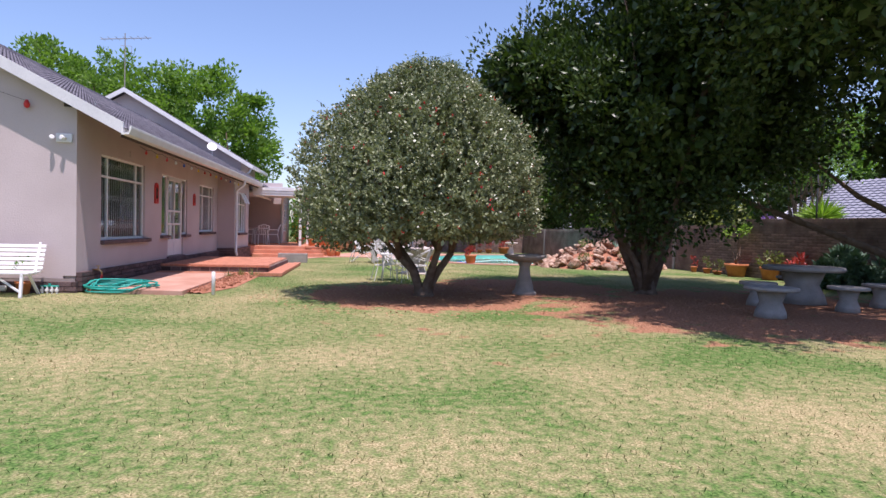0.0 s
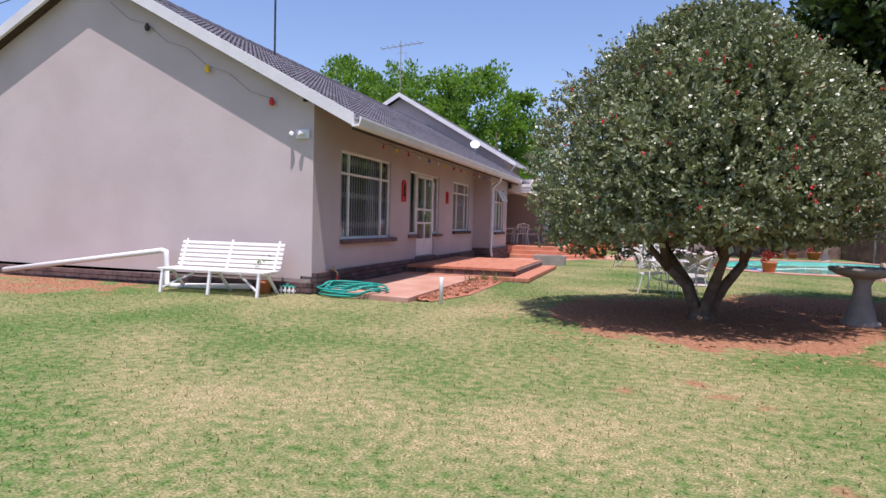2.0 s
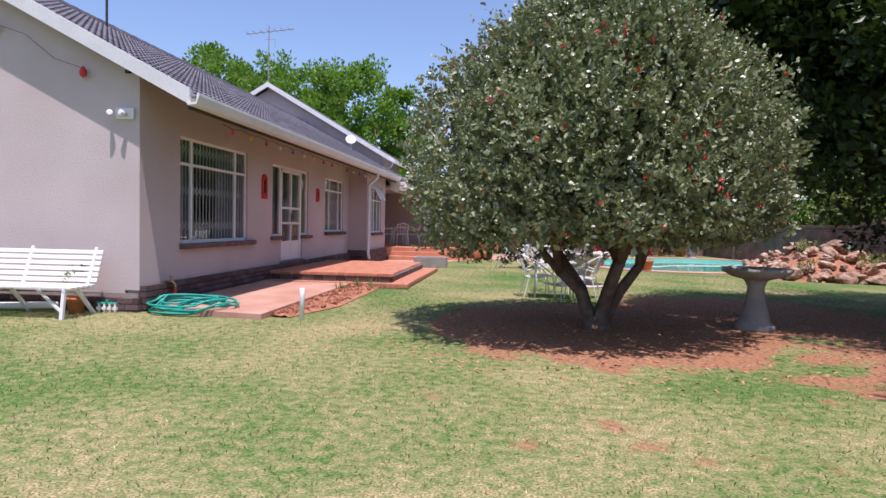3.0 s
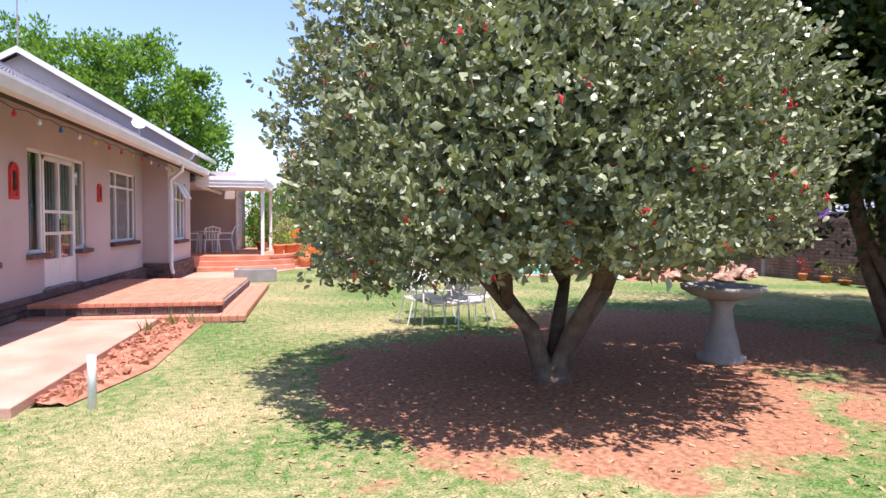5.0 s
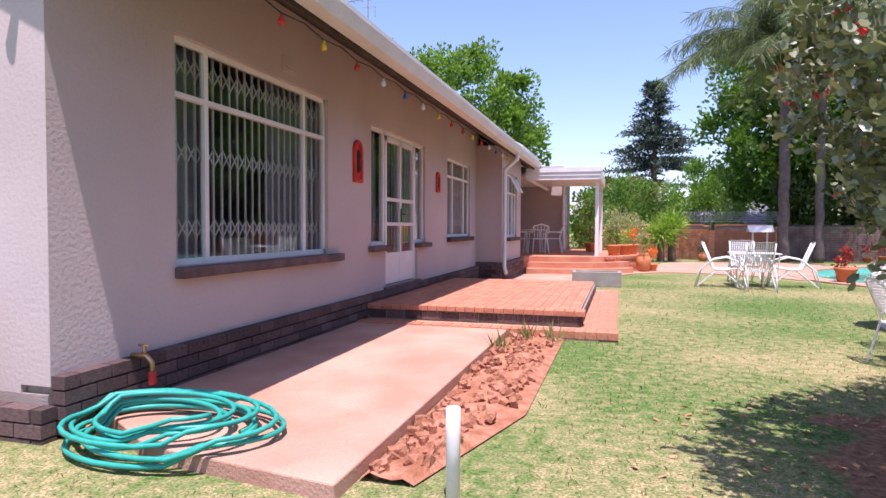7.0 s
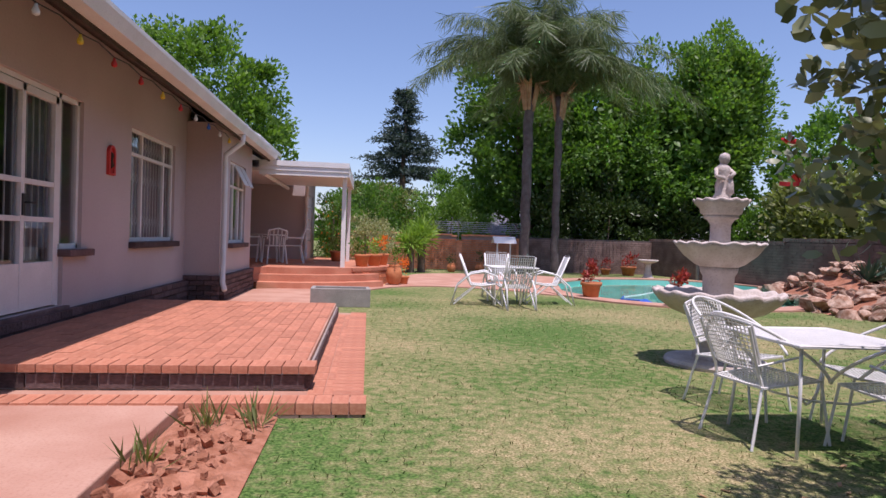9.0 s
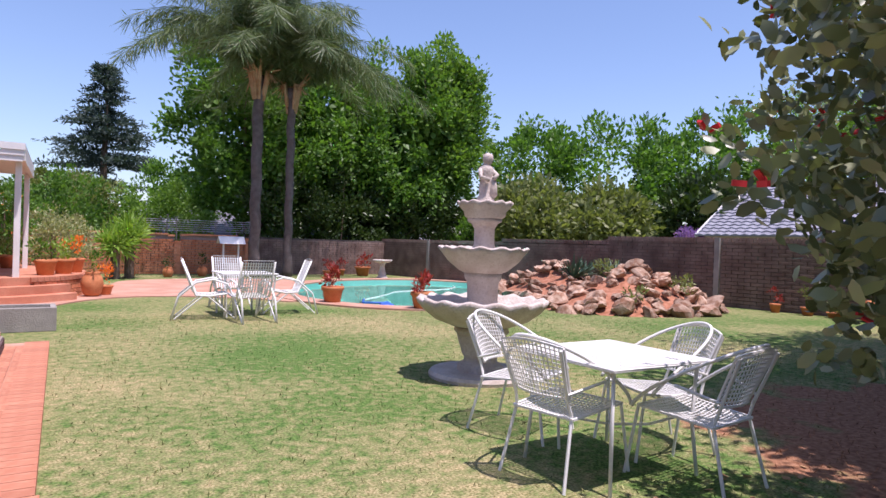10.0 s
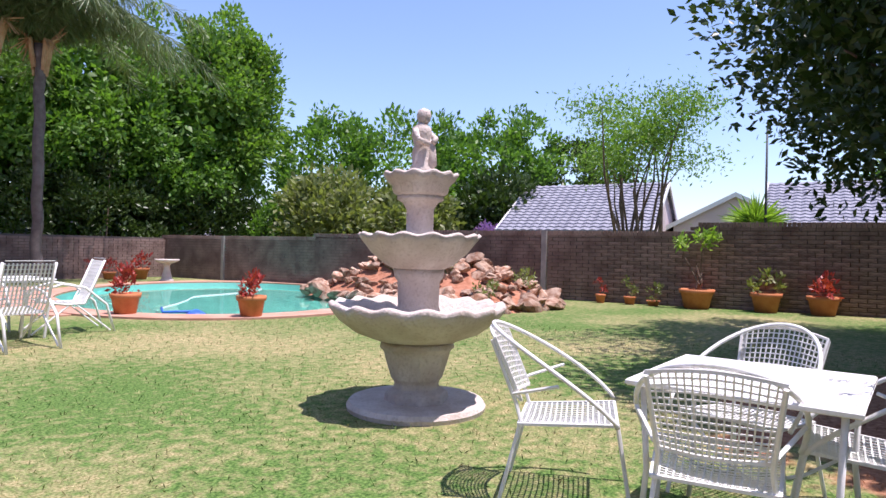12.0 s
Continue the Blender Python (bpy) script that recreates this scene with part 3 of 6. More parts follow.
# ---- door step and platform ----
terrace = tagged(new("terrace"), "red paver door terrace with one wide lower step", "terrace", kind="structure")
Mesh().box(0.02, 3.06, 4.14, 9.0, -0.1, 0.086).box(0.02, 2.68, 4.46, 8.7, 0.0, 0.254).done("terrace_core", M_SLAB, terrace)
Mesh().box(0.03, 2.69, 4.450, 4.458, 0.088, 0.212).box(2.682, 2.70, 4.46, 8.69, 0.088, 0.212).box(0.03, 3.07, 4.128, 4.137, -0.08, 0.024).done("joint_mortar", M_MORTAR, terrace)
struct(Mesh().prism([(0.02, 0.35), (0.75, -0.12), (1.92, -0.3), (1.92, 4.12), (0.02, 4.12)], -0.1, 0.085).done("path_slab", M_SLAB, bevel=0.01), "pink concrete path slab beside the house wall", "path")
bed = Mesh()
nb = 26
bed.add([(1.93 + (0.62 * i / 5) * (0.45 + 0.55 * min(1, j / 8)), -0.05 + 4.1 * j / nb, 0.012 + 0.05 * random.random() * (0 < i < 5)) for j in range(nb + 1) for i in range(6)], [(j * 6 + i, j * 6 + i + 1, (j + 1) * 6 + i + 1, (j + 1) * 6 + i) for j in range(nb) for i in range(5)])
for i in range(260):
    y = random.uniform(0, 4.0)
    x = 1.97 + random.random() * 0.5 * (0.45 + 0.55 * min(1, y / 1.3))
    s = random.uniform(0.012, 0.04)
    bed.box(-s, s, -s * .8, s * .8, -s * .6, s * .6, pose(x, y, 0.045, random.uniform(0, 90), random.uniform(0, 90), random.uniform(0, 90)))
struct(bed.done("flower_bed", M_SOIL), "narrow bed of crumbly red soil beside the slab", "flower bed")

# ---- patio ----
patio = tagged(new("patio"), "raised round-fronted patio of red brick with three curved steps", "patio", kind="structure")


def arc(cx, cy, r, a0, a1, k=20):
    return [(cx + r * math.cos(radians(a0 + (a1 - a0) * i / k)), cy + r * math.sin(radians(a0 + (a1 - a0) * i / k))) for i in range(k + 1)]


Mesh().prism([(-3.0, 18.4), (-3.0, 13.6), (0.5, 13.6)] + arc(1.1, 16.6, 2.6, -95, 45, 24) + [(2.6, 21.5), (1.3, 21.5), (1.25, 18.4)], -0.05, 0.46).done("patio_floor", M_PAVER, patio, bevel=0.01)
for i, (gr, z) in enumerate(((0.42, 0.155), (0.21, 0.31))):
    Mesh().prism([(0.6, 13.75)] + arc(1.1, 16.6, 2.6 + gr, -97, -38 + i * 2, 16) + [(2.4, 15.6), (0.9, 15.2)], -0.05, z).done("patio_step", M_PAVER, patio, bevel=0.01)

porch = thing("patio_roof", "white sheet metal patio roof on slender white posts", "patio roof")
pr = Mesh().box(-3.0, 2.55, 14.3, 18.3, 2.60, 2.67)
for i in range(30):
    pr.box(-3.0, 2.55, 14.4 + i * 0.13, 14.44 + i * 0.13, 2.67, 2.70)
pr.done("roof_sheet", M_SHEET, porch)
Mesh().box(0.62, 2.58, 14.22, 14.29, 2.52, 2.62).box(0.62, 2.60, 14.2, 14.29, 2.622, 2.72).box(0.62, 2.62, 14.18, 14.29, 2.722, 2.84).box(2.55, 2.62, 14.29, 18.3, 2.54, 2.82).done("fascia", M_WHITE, porch)
Mesh().box(2.46, 2.56, 14.5, 14.6, 0.45, 2.6).done("post", M_WHITE, porch, bevel=0.008)
Mesh().box(2.46, 2.56, 17.9, 18.0, 0.45, 2.6).done("post", M_WHITE, porch, bevel=0.008)
Mesh().tube([(1.28, 18.3, 2.62), (1.28, 18.3, 0.5)], 0.05, 8).done("post", M_WHITE, porch)
Mesh().tube([(0.7, 14.4, 2.54), (0.75, 18.2, 2.5)], 0.05, 6).done("beam", M_WHITE, porch)

# ---- side wall with the white garden door ----
gate = tagged(new("wall_side"), "rough plastered screen wall beside the gable", "wall", kind="structure")
Mesh().box(-10.15, -9.2, -0.02, 0.2, 0, 2.62).box(-11.15, -10.15, -0.02, 0.2, 2.42, 2.62).box(-16, -11.15, -0.02, 0.2, 0, 2.62).box(-16, -9.2, -0.05, 0.23, 2.62, 2.68).done("screen", M_PLASTER, gate)
door = thing("garden_door", "white painted closed wooden garden door with a small handle", "door")
dm = Mesh().box(-11.1, -10.2, -0.01, 0.04, 0.05, 2.38)
for i in range(5):
    dm.box(-11.09 + i * 0.18, -10.93 + i * 0.18, -0.025, 0.0, 0.06, 2.36)
dm.done("leaf", M_WHITE, door, bevel=0.004)
Mesh().box(-10.2, -10.13, -0.05, 0.1, 0, 2.44).box(-11.17, -11.1, -0.05, 0.1, 0, 2.44).box(-11.17, -10.13, -0.05, 0.1, 2.38, 2.45).done("frame", M_WHITE, door, bevel=0.006)
Mesh().box(-10.32, -10.28, -0.04, -0.02, 1.05, 1.22).tube([(-10.3, -0.03, 1.15), (-10.3, -0.08, 1.15), (-10.42, -0.08, 1.15)], 0.01).done("handle", M_BLACK, door)

# ---- garden walls ----
def wall_top(x, y):
    if y < -1.5:
        return 2.12
    if y < 7.0:
        return 1.82
    if y < 13.5:
        return 1.62
    return 1.50 if y < 17.5 else 1.40


def wx(y):
    return 17.55 - 0.175 * (y - 7)


gw = tagged(new("wall_garden"), "weathered brown brick boundary wall stepping up along the garden", "wall", kind="structure")
core = Mesh()
ys = [-22, -1.5, 7.0, 13.5, 17.5, 24.2]
for ya, yb in zip(ys, ys[1:]):
    zt = wall_top(0, (ya + yb) / 2) - 0.03
    core.add([(wx(ya) + 0.045, ya, 0), (wx(ya) + 0.2, ya, 0), (wx(yb) + 0.2, yb, 0), (wx(yb) + 0.045, yb, 0)] + [(wx(ya) + 0.045, ya, zt), (wx(ya) + 0.2, ya, zt), (wx(yb) + 0.2, yb, zt), (wx(yb) + 0.045, yb, zt)],
             [(0, 3, 2, 1), (4, 5, 6, 7), (0, 1, 5, 4), (1, 2, 6, 5), (2, 3, 7, 6), (3, 0, 4, 7)])
core.box(9.0, 14.6, 24.05, 24.25, 0, 1.36)
core.done("wall_core", M_WALLDARK, gw)
rb = tagged(new("wall_red_brick"), "low red brick garden wall with rounded shoulders", "wall", kind="structure")
rcore, rcap = Mesh(), Mesh()
for i in range(34):
    x0, x1 = 1.9 + i * 0.21, 1.9 + (i + 1) * 0.21
    xm = (x0 + x1) / 2
    dip = min(abs(xm - 6.6), abs(xm - 8.9))
    zt = 1.34 - (0.3 * max(0, 1 - dip / 0.3) ** 2)
    rcore.box(x0, x1, 23.985, 24.2, 0, zt)
    rcap.box(x0, x1, 23.90, 24.24, zt, zt + 0.06)
rcore.done("wall_core", M_MORTAR, rb)
rcap.done("coping", M_REDBRICK, rb)
Mesh().box(8.9, 9.15, 23.9, 24.25, 0, 1.3).box(6.52, 6.72, 23.92, 24.25, 0, 1.1).done("pier", M_REDBRICK, rb)
strands = thing("wire_fence", "thin taut wire strands above the red brick wall", "fence")
st_w = Mesh()
for i in range(6):
    st_w.tube([(5.2, 24.12, 1.50 + i * 0.075), (9.1, 24.12, 1.50 + i * 0.075)], 0.008, 4)
for x in (5.2, 6.6, 7.9, 9.1):
    Mesh().tube([(x, 24.12, 1.06), (x, 24.12, 1.95)], 0.016, 6).done("post", M_GREYSTONE, strands)
st_w.done("wire", M_GALV, strands)
posts = Mesh()
for y in (10.4, 21.2, -6.5):
    posts.box(-0.07, 0.07, -0.07, 0.07, 0, wall_top(0, y) + 0.05, pose(wx(y) - 0.03, y, 0))
posts.done("wall_post", M_GREYSTONE, gw)

# ---- windows and doors of the house ----
def steel_window(name, x, span, bars_y, bars_z, label, lattice=True, curtain=True):
    """White steel window in a wall that runs along y: frame, glazing bars, pane, burglar lattice, blind and sill."""
    y0, y1, z0, z1 = span
    t = thing(name, label, "window")
    t["kind"] = "structure"
    fr = Mesh()
    xf = x - 0.07
    for a, b in ((y0, y0 + 0.045), (y1 - 0.045, y1)):
        fr.box(xf - 0.02, xf + 0.03, a, b, z0, z1)
    fr.box(xf - 0.02, xf + 0.03, y0, y1, z0, z0 + 0.05).box(xf - 0.02, xf + 0.03, y0, y1, z1 - 0.045, z1)
    for y in bars_y:
        fr.box(xf - 0.018, xf + 0.034, y - 0.025, y + 0.025, z0 + 0.02, z1 - 0.02)
    for z in bars_z:
        fr.box(xf - 0.016, xf + 0.038, y0 + 0.02, y1 - 0.02, z - 0.022, z + 0.022)
    fr.done("frame", M_WHITE, t, bevel=0.004)
    p = Mesh().box(xf - 0.004, xf + 0.004, y0 + 0.03, y1 - 0.03, z0 + 0.03, z1 - 0.03).done("pane", GLASS, t)
    p.visible_shadow = False
    if lattice:
        la, xs = Mesh(), xf - 0.06
        k = max(4, int((y1 - y0) / 0.115))
        for i in range(k + 1):
            y = y0 + 0.04 + (y1 - y0 - 0.08) * i / k
            la.box(xs - 0.006, xs + 0.006, y - 0.012, y + 0.012, z0 + 0.03, z1 - 0.03)
        for zc in (z0 + 0.28, z0 + 0.86, z1 - 0.18):
            for i in range(k):
                ya, yb = y0 + 0.04 + (y1 - y0 - 0.08) * i / k, y0 + 0.04 + (y1 - y0 - 0.08) * (i + 1) / k
                for s in (-1, 1):
                    la.tube([(xs + 0.008, ya, zc - s * 0.075), (xs + 0.008, yb, zc + s * 0.075)], 0.007, 4)
        la.done("burglar_guard", M_WHITE, t)
    if curtain:
        cu, k = Mesh(), int((y1 - y0) / 0.05)
        pts = [(x - 0.21 + 0.02 * math.sin(i * 1.9), y0 - 0.05 + (y1 - y0 + 0.1) * i / k) for i in range(k + 1)]
        for (xa, ya), (xb, yb) in list(zip(pts, pts[1:])):
            if math.sin(ya * 2.3) > -0.35:
                cu.add([(xa, ya, z0 - 0.05), (xb, yb, z0 - 0.05), (xb, yb, z1 + 0.05), (xa, ya, z1 + 0.05), (xa - .006, ya, z0 - 0.05), (xb - .006, yb, z0 - 0.05), (xb - .006, yb, z1 + 0.05), (xa - .006, ya, z1 + 0.05)], [(0, 1, 2, 3), (7, 6, 5, 4), (0, 4, 5, 1), (2, 6, 7, 3)])
        cu.done("blind", M_CURTAIN, t, smooth=False)
    return t


def sill(t, x, y0, y1, z):
    Mesh().box(x - 0.1, x + 0.09, y0, y1, z - 0.09, z - 0.006).done("sill", M_DARKBRICK, t, bevel=0.012)


w = steel_window("window_1", 0, W1, (1.47, 3.05), (2.2,), "wide white steel window with lattice guard and dark brick sill")
sill(w, 0, W1[0] - 0.02, W1[1] + 0.25, W1[2])
w = steel_window("window_2", 0, W2, (8.95, 9.85), (2.2,), "white steel window with guard bars and brick sill")
sill(w, 0, W2[0] - 0.03, W2[1] + 0.05, W2[2])
w = steel_window("window_3", 0.58, BW, (12.0, 12.5), (2.05,), "white steel window in the bay, one top light ajar", lattice=False)
sill(w, 0.58, BW[0] - 0.05, BW[1] + 0.05, BW[2])
for i in range(2):
    Mesh().box(-0.02, 0.0, 0, 0.42, -0.4, 0, pose(0.56, 12.03 + i * 0.5, 2.46, 0, -28, 0)).done("top_light", M_WHITE, w)
steel_window("window_4", 1.25, (19.1, 20.6, 1.0, 2.4), (19.5, 19.85, 20.2), (1.35, 1.7, 2.05), "white paned window beside the patio", lattice=False)

dt = thing("door_1", "white steel glazed front door with two narrow side lights", "door")
dt["kind"] = "structure"
fr = Mesh()
X = -0.07
for a, b, z0 in ((4.76, 4.81, 0.98), (5.27, 5.33, 0.40), (6.62, 6.68, 0.40), (7.03, 7.08, 0.98)):
    fr.box(X - 0.03, X + 0.03, a, b, z0, 2.56)
fr.box(X - 0.03, X + 0.03, 4.76, 7.08, 2.51, 2.56).box(X - 0.03, X + 0.03, 4.76, 5.3, 0.98, 1.03).box(X - 0.03, X + 0.03, 6.65, 7.08, 0.98, 1.03)
fr.done("frame", M_WHITE, dt, bevel=0.004)
lf = Mesh()
for a, b in ((5.34, 5.41), (5.945, 6.005), (6.54, 6.61)):
    lf.box(X - 0.02, X + 0.04, a, b, 0.42, 2.5)
lf.box(X - 0.015, X + 0.034, 5.34, 6.61, 0.42, 0.86).box(X - 0.02, X + 0.04, 5.34, 6.61, 2.43, 2.5)
for z in (1.27, 1.62):
    lf.box(X - 0.012, X + 0.036, 5.36, 6.6, z - 0.025, z + 0.025)
lf.done("leaf", M_WHITE, dt, bevel=0.004)
Mesh().box(X + 0.04, X + 0.055, 5.955, 5.995, 1.3, 1.5).tube([(X + 0.05, 5.975, 1.42), (X + 0.1, 5.975, 1.42), (X + 0.1, 6.08, 1.42)], 0.01).done("handle", M_BLACK, dt)
pn = Mesh().box(X - 0.003, X + 0.003, 5.4, 6.56, 0.86, 2.45).box(X - 0.003, X + 0.003, 4.8, 5.28, 1.02, 2.52).box(X - 0.003, X + 0.003, 6.66, 7.05, 1.02, 2.52).done("pane", GLASS, dt)
pn.visible_shadow = False
gd = Mesh()
for i in range(11):
    y = 5.42 + i * 0.115
    gd.box(X - 0.08, X - 0.068, y - 0.007, y + 0.007, 0.88, 2.48)
for y in (4.9, 5.02, 5.15, 6.78, 6.9):
    gd.box(X - 0.08, X - 0.068, y - 0.007, y + 0.007, 1.03, 2.5)
gd.done("security_bar", M_WHITE, dt)
Mesh().box(-0.08, 0.09, 4.66, 5.3, 0.90, 0.974).box(-0.08, 0.09, 6.65, 7.22, 0.90, 0.974).done("sill", M_DARKBRICK, dt, bevel=0.01)
Mesh().box(-0.15, 0.05, 5.2, 6.75, 0.30, 0.398).done("threshold", M_DARKBRICK, dt, bevel=0.008)
Mesh().box(-0.26, -0.245, 4.78, 5.5, 0.5, 2.6).box(-0.26, -0.245, 5.62, 5.8, 0.5, 2.6).box(-0.26, -0.245, 6.2, 7.06, 0.5, 2.6).done("curtain", M_CURTAIN, dt)

# ---- small things on the house ----
def plaque(y, z, h, wd):
    t = thing("wall_plaque", "long red carved plaque hung on the plaster wall", "wall ornament", pose(0.0, y, z))
    m = Mesh()
    out = [(wd / 2 * math.cos(a), h / 2 - wd / 2 + wd / 2 * math.sin(a)) for a in [math.pi * i / 10 for i in range(11)]] + [(-wd / 2, -h / 2), (wd / 2, -h / 2)]
    inn = [(y * 0.6, (z - 0.0) * 0.82) for y, z in out]
    k = len(out)
    m.add([(0.0, y, z) for y, z in out] + [(0.035, y * .96, z * .98) for y, z in out] + [(0.035, y, z) for y, z in inn] + [(0.012, y * .95, z * .97) for y, z in inn],
          [(i, (i + 1) % k, k + (i + 1) % k, k + i) for i in range(k)] + [(k + i, k + (i + 1) % k, 2 * k + (i + 1) % k, 2 * k + i) for i in range(k)] + [(2 * k + i, 2 * k + (i + 1) % k, 3 * k + (i + 1) % k, 3 * k + i) for i in range(k)] + [tuple(range(3 * k, 4 * k))])
    m.done("frame", M_RED, t)
    Mesh().lathe([(0.001, -h * .28), (wd * .16, -h * .2), (wd * .08, 0), (wd * .14, h * .12), (wd * .1, h * .22), (0.001, h * .28)], 8, (0.02, 0, 0)).done("figure", M_TIMBER, t, smooth=True)


plaque(4.3, 2.03, 0.52, 0.26)
plaque(7.78, 2.02, 0.36, 0.2)

lamp = thing("string_lights", "string of coloured festoon bulbs hung under the eaves", "lights")
pts, bulbs = [], []
for i in range(15):
    y = 1.2 + i * 0.66
    pts += [(0.79, y - 0.33, 2.77), (0.79, y, 2.74)]
    bulbs.append((0.79, y, 2.685))
Mesh().tube(pts, 0.006, 4).done("cable", M_BLACK, lamp)
cols = [M_RED, M_YELLOW, M_RED, M_WHITE, M_BLUE, M_WHITE, M_YELLOW, M_RED]
for i, b in enumerate(bulbs):
    Mesh().lathe([(0.010, 0.05), (0.013, 0.03), (0.027, 0.0), (0.024, -0.024), (0.001, -0.036)], 10, b).done("bulb", cols[i % 8], lamp, smooth=True)
gl = thing("gable_cable", "thin cable with a few bulbs draped under the barge board", "cable")
cp = [(-4.4 + i * 0.45, -0.05, 5.35 - i * 0.245 - 0.10 * math.sin(i * 1.57) ** 2) for i in range(9)]
Mesh().tube(cp, 0.004, 4).done("cable", M_BLACK, gl)
for i, c in ((2, M_BLACK), (5, M_YELLOW), (8, M_RED)):
    x, y, z = cp[i]
    Mesh().lathe([(0.02, 0.02), (0.05, -0.05), (0.04, -0.11), (0.001, -0.13)], 10, (x, y - 0.02, z)).done("bulb", c, gl, smooth=True)
cl = thing("security_light", "white twin floodlight and camera fixed at the wall corner", "security light", pose(-0.28, 0, 2.72))
Mesh().box(-0.05, 0.22, -0.05, 0, -0.03, 0.13).done("base", M_GALV, cl, bevel=0.01)
for dx, rz in ((-0.12, 30), (0.12, -20)):
    m = pose(dx, -0.06, 0.03, 80, 0, rz)
    q = Mesh().lathe([(0.02, 0.0), (0.03, 0.04), (0.042, 0.1), (0.035, 0.105), (0.001, 0.095)], 12)
    q.v = [tuple(m @ Vector(p)) for p in q.v]
    q.done("lamp_head", M_WHITE, cl, smooth=True)
vent = tagged(Mesh().box(-0.02, 0.012, 2.55, 2.8, 2.72, 2.86).box(0.0, 0.018, 2.57, 2.78, 2.74, 2.76).box(0.0, 0.018, 2.57, 2.78, 2.78, 2.80).done("air_vent", M_PLASTER), "small plastered air vent high in the wall", "vent")

an = thing("tv_antenna", "thin metal aerial with crossbars on the gable", "antenna", pose(-6.35, 19.75, 7.4))
q = Mesh().tube([(0, 0, 0), (0, 0, 2.9)], 0.025).tube([(-1.1, 0, 2.55), (1.2, 0, 2.75)], 0.018)
for i in range(7):
    x = -1.0 + i * 0.33
    q.tube([(x, -0.3, 2.57 + i * 0.03), (x, 0.3, 2.57 + i * 0.03)], 0.01, 4)
q.tube([(0.3, 0, 1.9), (0.3, 0, 2.3), (-0.2, 0, 2.3)], 0.012, 4)
q.done("mast", M_GREYSTONE, an)
ms = tagged(Mesh().tube([(-4.3, 5.4, 5.6), (-4.3, 5.4, 8.25), (-4.4, 5.4, 8.3)], 0.028, 6).done("roof_mast", M_BLACK), "thin black pole rising from the roof ridge", "mast")
ds = Mesh().lathe([(0.02, 0.0), (0.12, 0.02), (0.22, 0.07), (0.21, 0.08), (0.12, 0.03), (0.001, 0.02)], 18)
ds.v = [tuple(pose(-1.7, 17.2, 4.72, 60, 0, 20) @ Vector(p)) for p in ds.v]
ds.tube([(-1.7, 17.2, 4.7), (-1.7, 17.3, 4.2)], 0.02)
tagged(ds.done("satellite_dish", M_WHITE, smooth=True), "round white satellite dish on the tiled roof", "satellite dish")
tagged(Mesh().tube([(-60, 14, 9.2), (-30, 10, 8.2), (-5.2, -0.1, 5.9)], 0.012, 4).done("overhead_cable", M_BLACK), "thin black overhead cable to the gable peak", "cable")

# tap, valves, hose, white pipe, marker post
tp = thing("garden_tap", "brass garden tap with red hose fitting at the plinth", "tap", pose(0.16, 0.55, 0))
Mesh().tube([(-0.1, 0, 0.38), (0.02, 0, 0.38), (0.06, 0, 0.34), (0.06, 0, 0.27)], 0.017, 8).tube([(0, 0, 0.38), (0, 0, 0.45)], 0.012).tube([(-0.04, 0, 0.45), (0.04, 0, 0.45)], 0.01).done("body", M_BRASS, tp, smooth=True)
Mesh().tube([(0.06, 0, 0.28), (0.06, 0, 0.2)], 0.024, 8).done("fitting", M_RED, tp)
vl = thing("irrigation_valves", "row of small green and white irrigation valves", "valves", pose(-0.35, -0.2, 0))
for i in range(4):
    Mesh().tube([(i * 0.08 - 0.12, 0, 0), (i * 0.08 - 0.12, 0, 0.13)], 0.016, 8).box(i * 0.08 - 0.145, i * 0.08 - 0.095, -0.025, 0.025, 0.04, 0.08).done("valve", M_WHITE, vl)
Mesh().tube([(-0.15, 0, 0.13), (0.15, 0, 0.13)], 0.015, 8).tube([(0, 0, 0.13), (0, 0, 0.18)], 0.022, 8).done("manifold", M_HOSE, vl)
hose = Mesh()
hp = []
for i in range(9 * 28):
    a = i / 28 * 2 * math.pi
    rr = 0.44 + 0.12 * math.sin(i * 0.043) + 0.03 * math.sin(i * 0.31)
    hx, hy = 0.70 + 0.07 * math.sin(i * 0.05) + rr * 1.08 * math.cos(a), 0.10 + rr * 0.72 * math.sin(a) + 0.04 * math.sin(i * 0.07)
    on = min(1, max(0, (hy - max(0.36 - 0.64 * hx, -0.005 - 0.154 * hx)) / 0.1 + 1))
    hp.append((hx, hy, 0.02 + 0.08 * on + 0.04 * (0.5 + 0.5 * math.sin(i * 0.11)) + 0.0004 * i))
hose.tube(hp, 0.0145, 6)
hz = tagged(hose.done("garden_hose", M_HOSE, smooth=True), "coiled turquoise green garden hose lying on the slab", "hose")
for i in (40, 100):
    Mesh().tube(hp[i:i + 3], 0.022, 8).done("coupling", M_TERRA, hz)
mp = Mesh().lathe([(0.032, -0.05), (0.034, 0.30), (0.034, 0.42), (0.028, 0.425), (0.001, 0.42)], 12, (2.42, -0.13, 0))
tagged(mp.done("marker_post", M_WHITE, smooth=True), "short white plastic pipe standing in the lawn", "post")
wp = Mesh().tube([(-7.0, -0.18, 0.10), (-2.9, -0.32, 0.66), (-2.8, -0.33, 0.64), (-2.78, -0.34, 0.56), (-2.76, -0.36, 0.06), (-2.6, -0.36, 0.03), (-1.0, -0.34, 0.10)], 0.05, 8)
tagged(wp.done("drain_pipe", M_WHITE, smooth=True), "white plastic drain pipe sloping along the gable wall", "pipe")

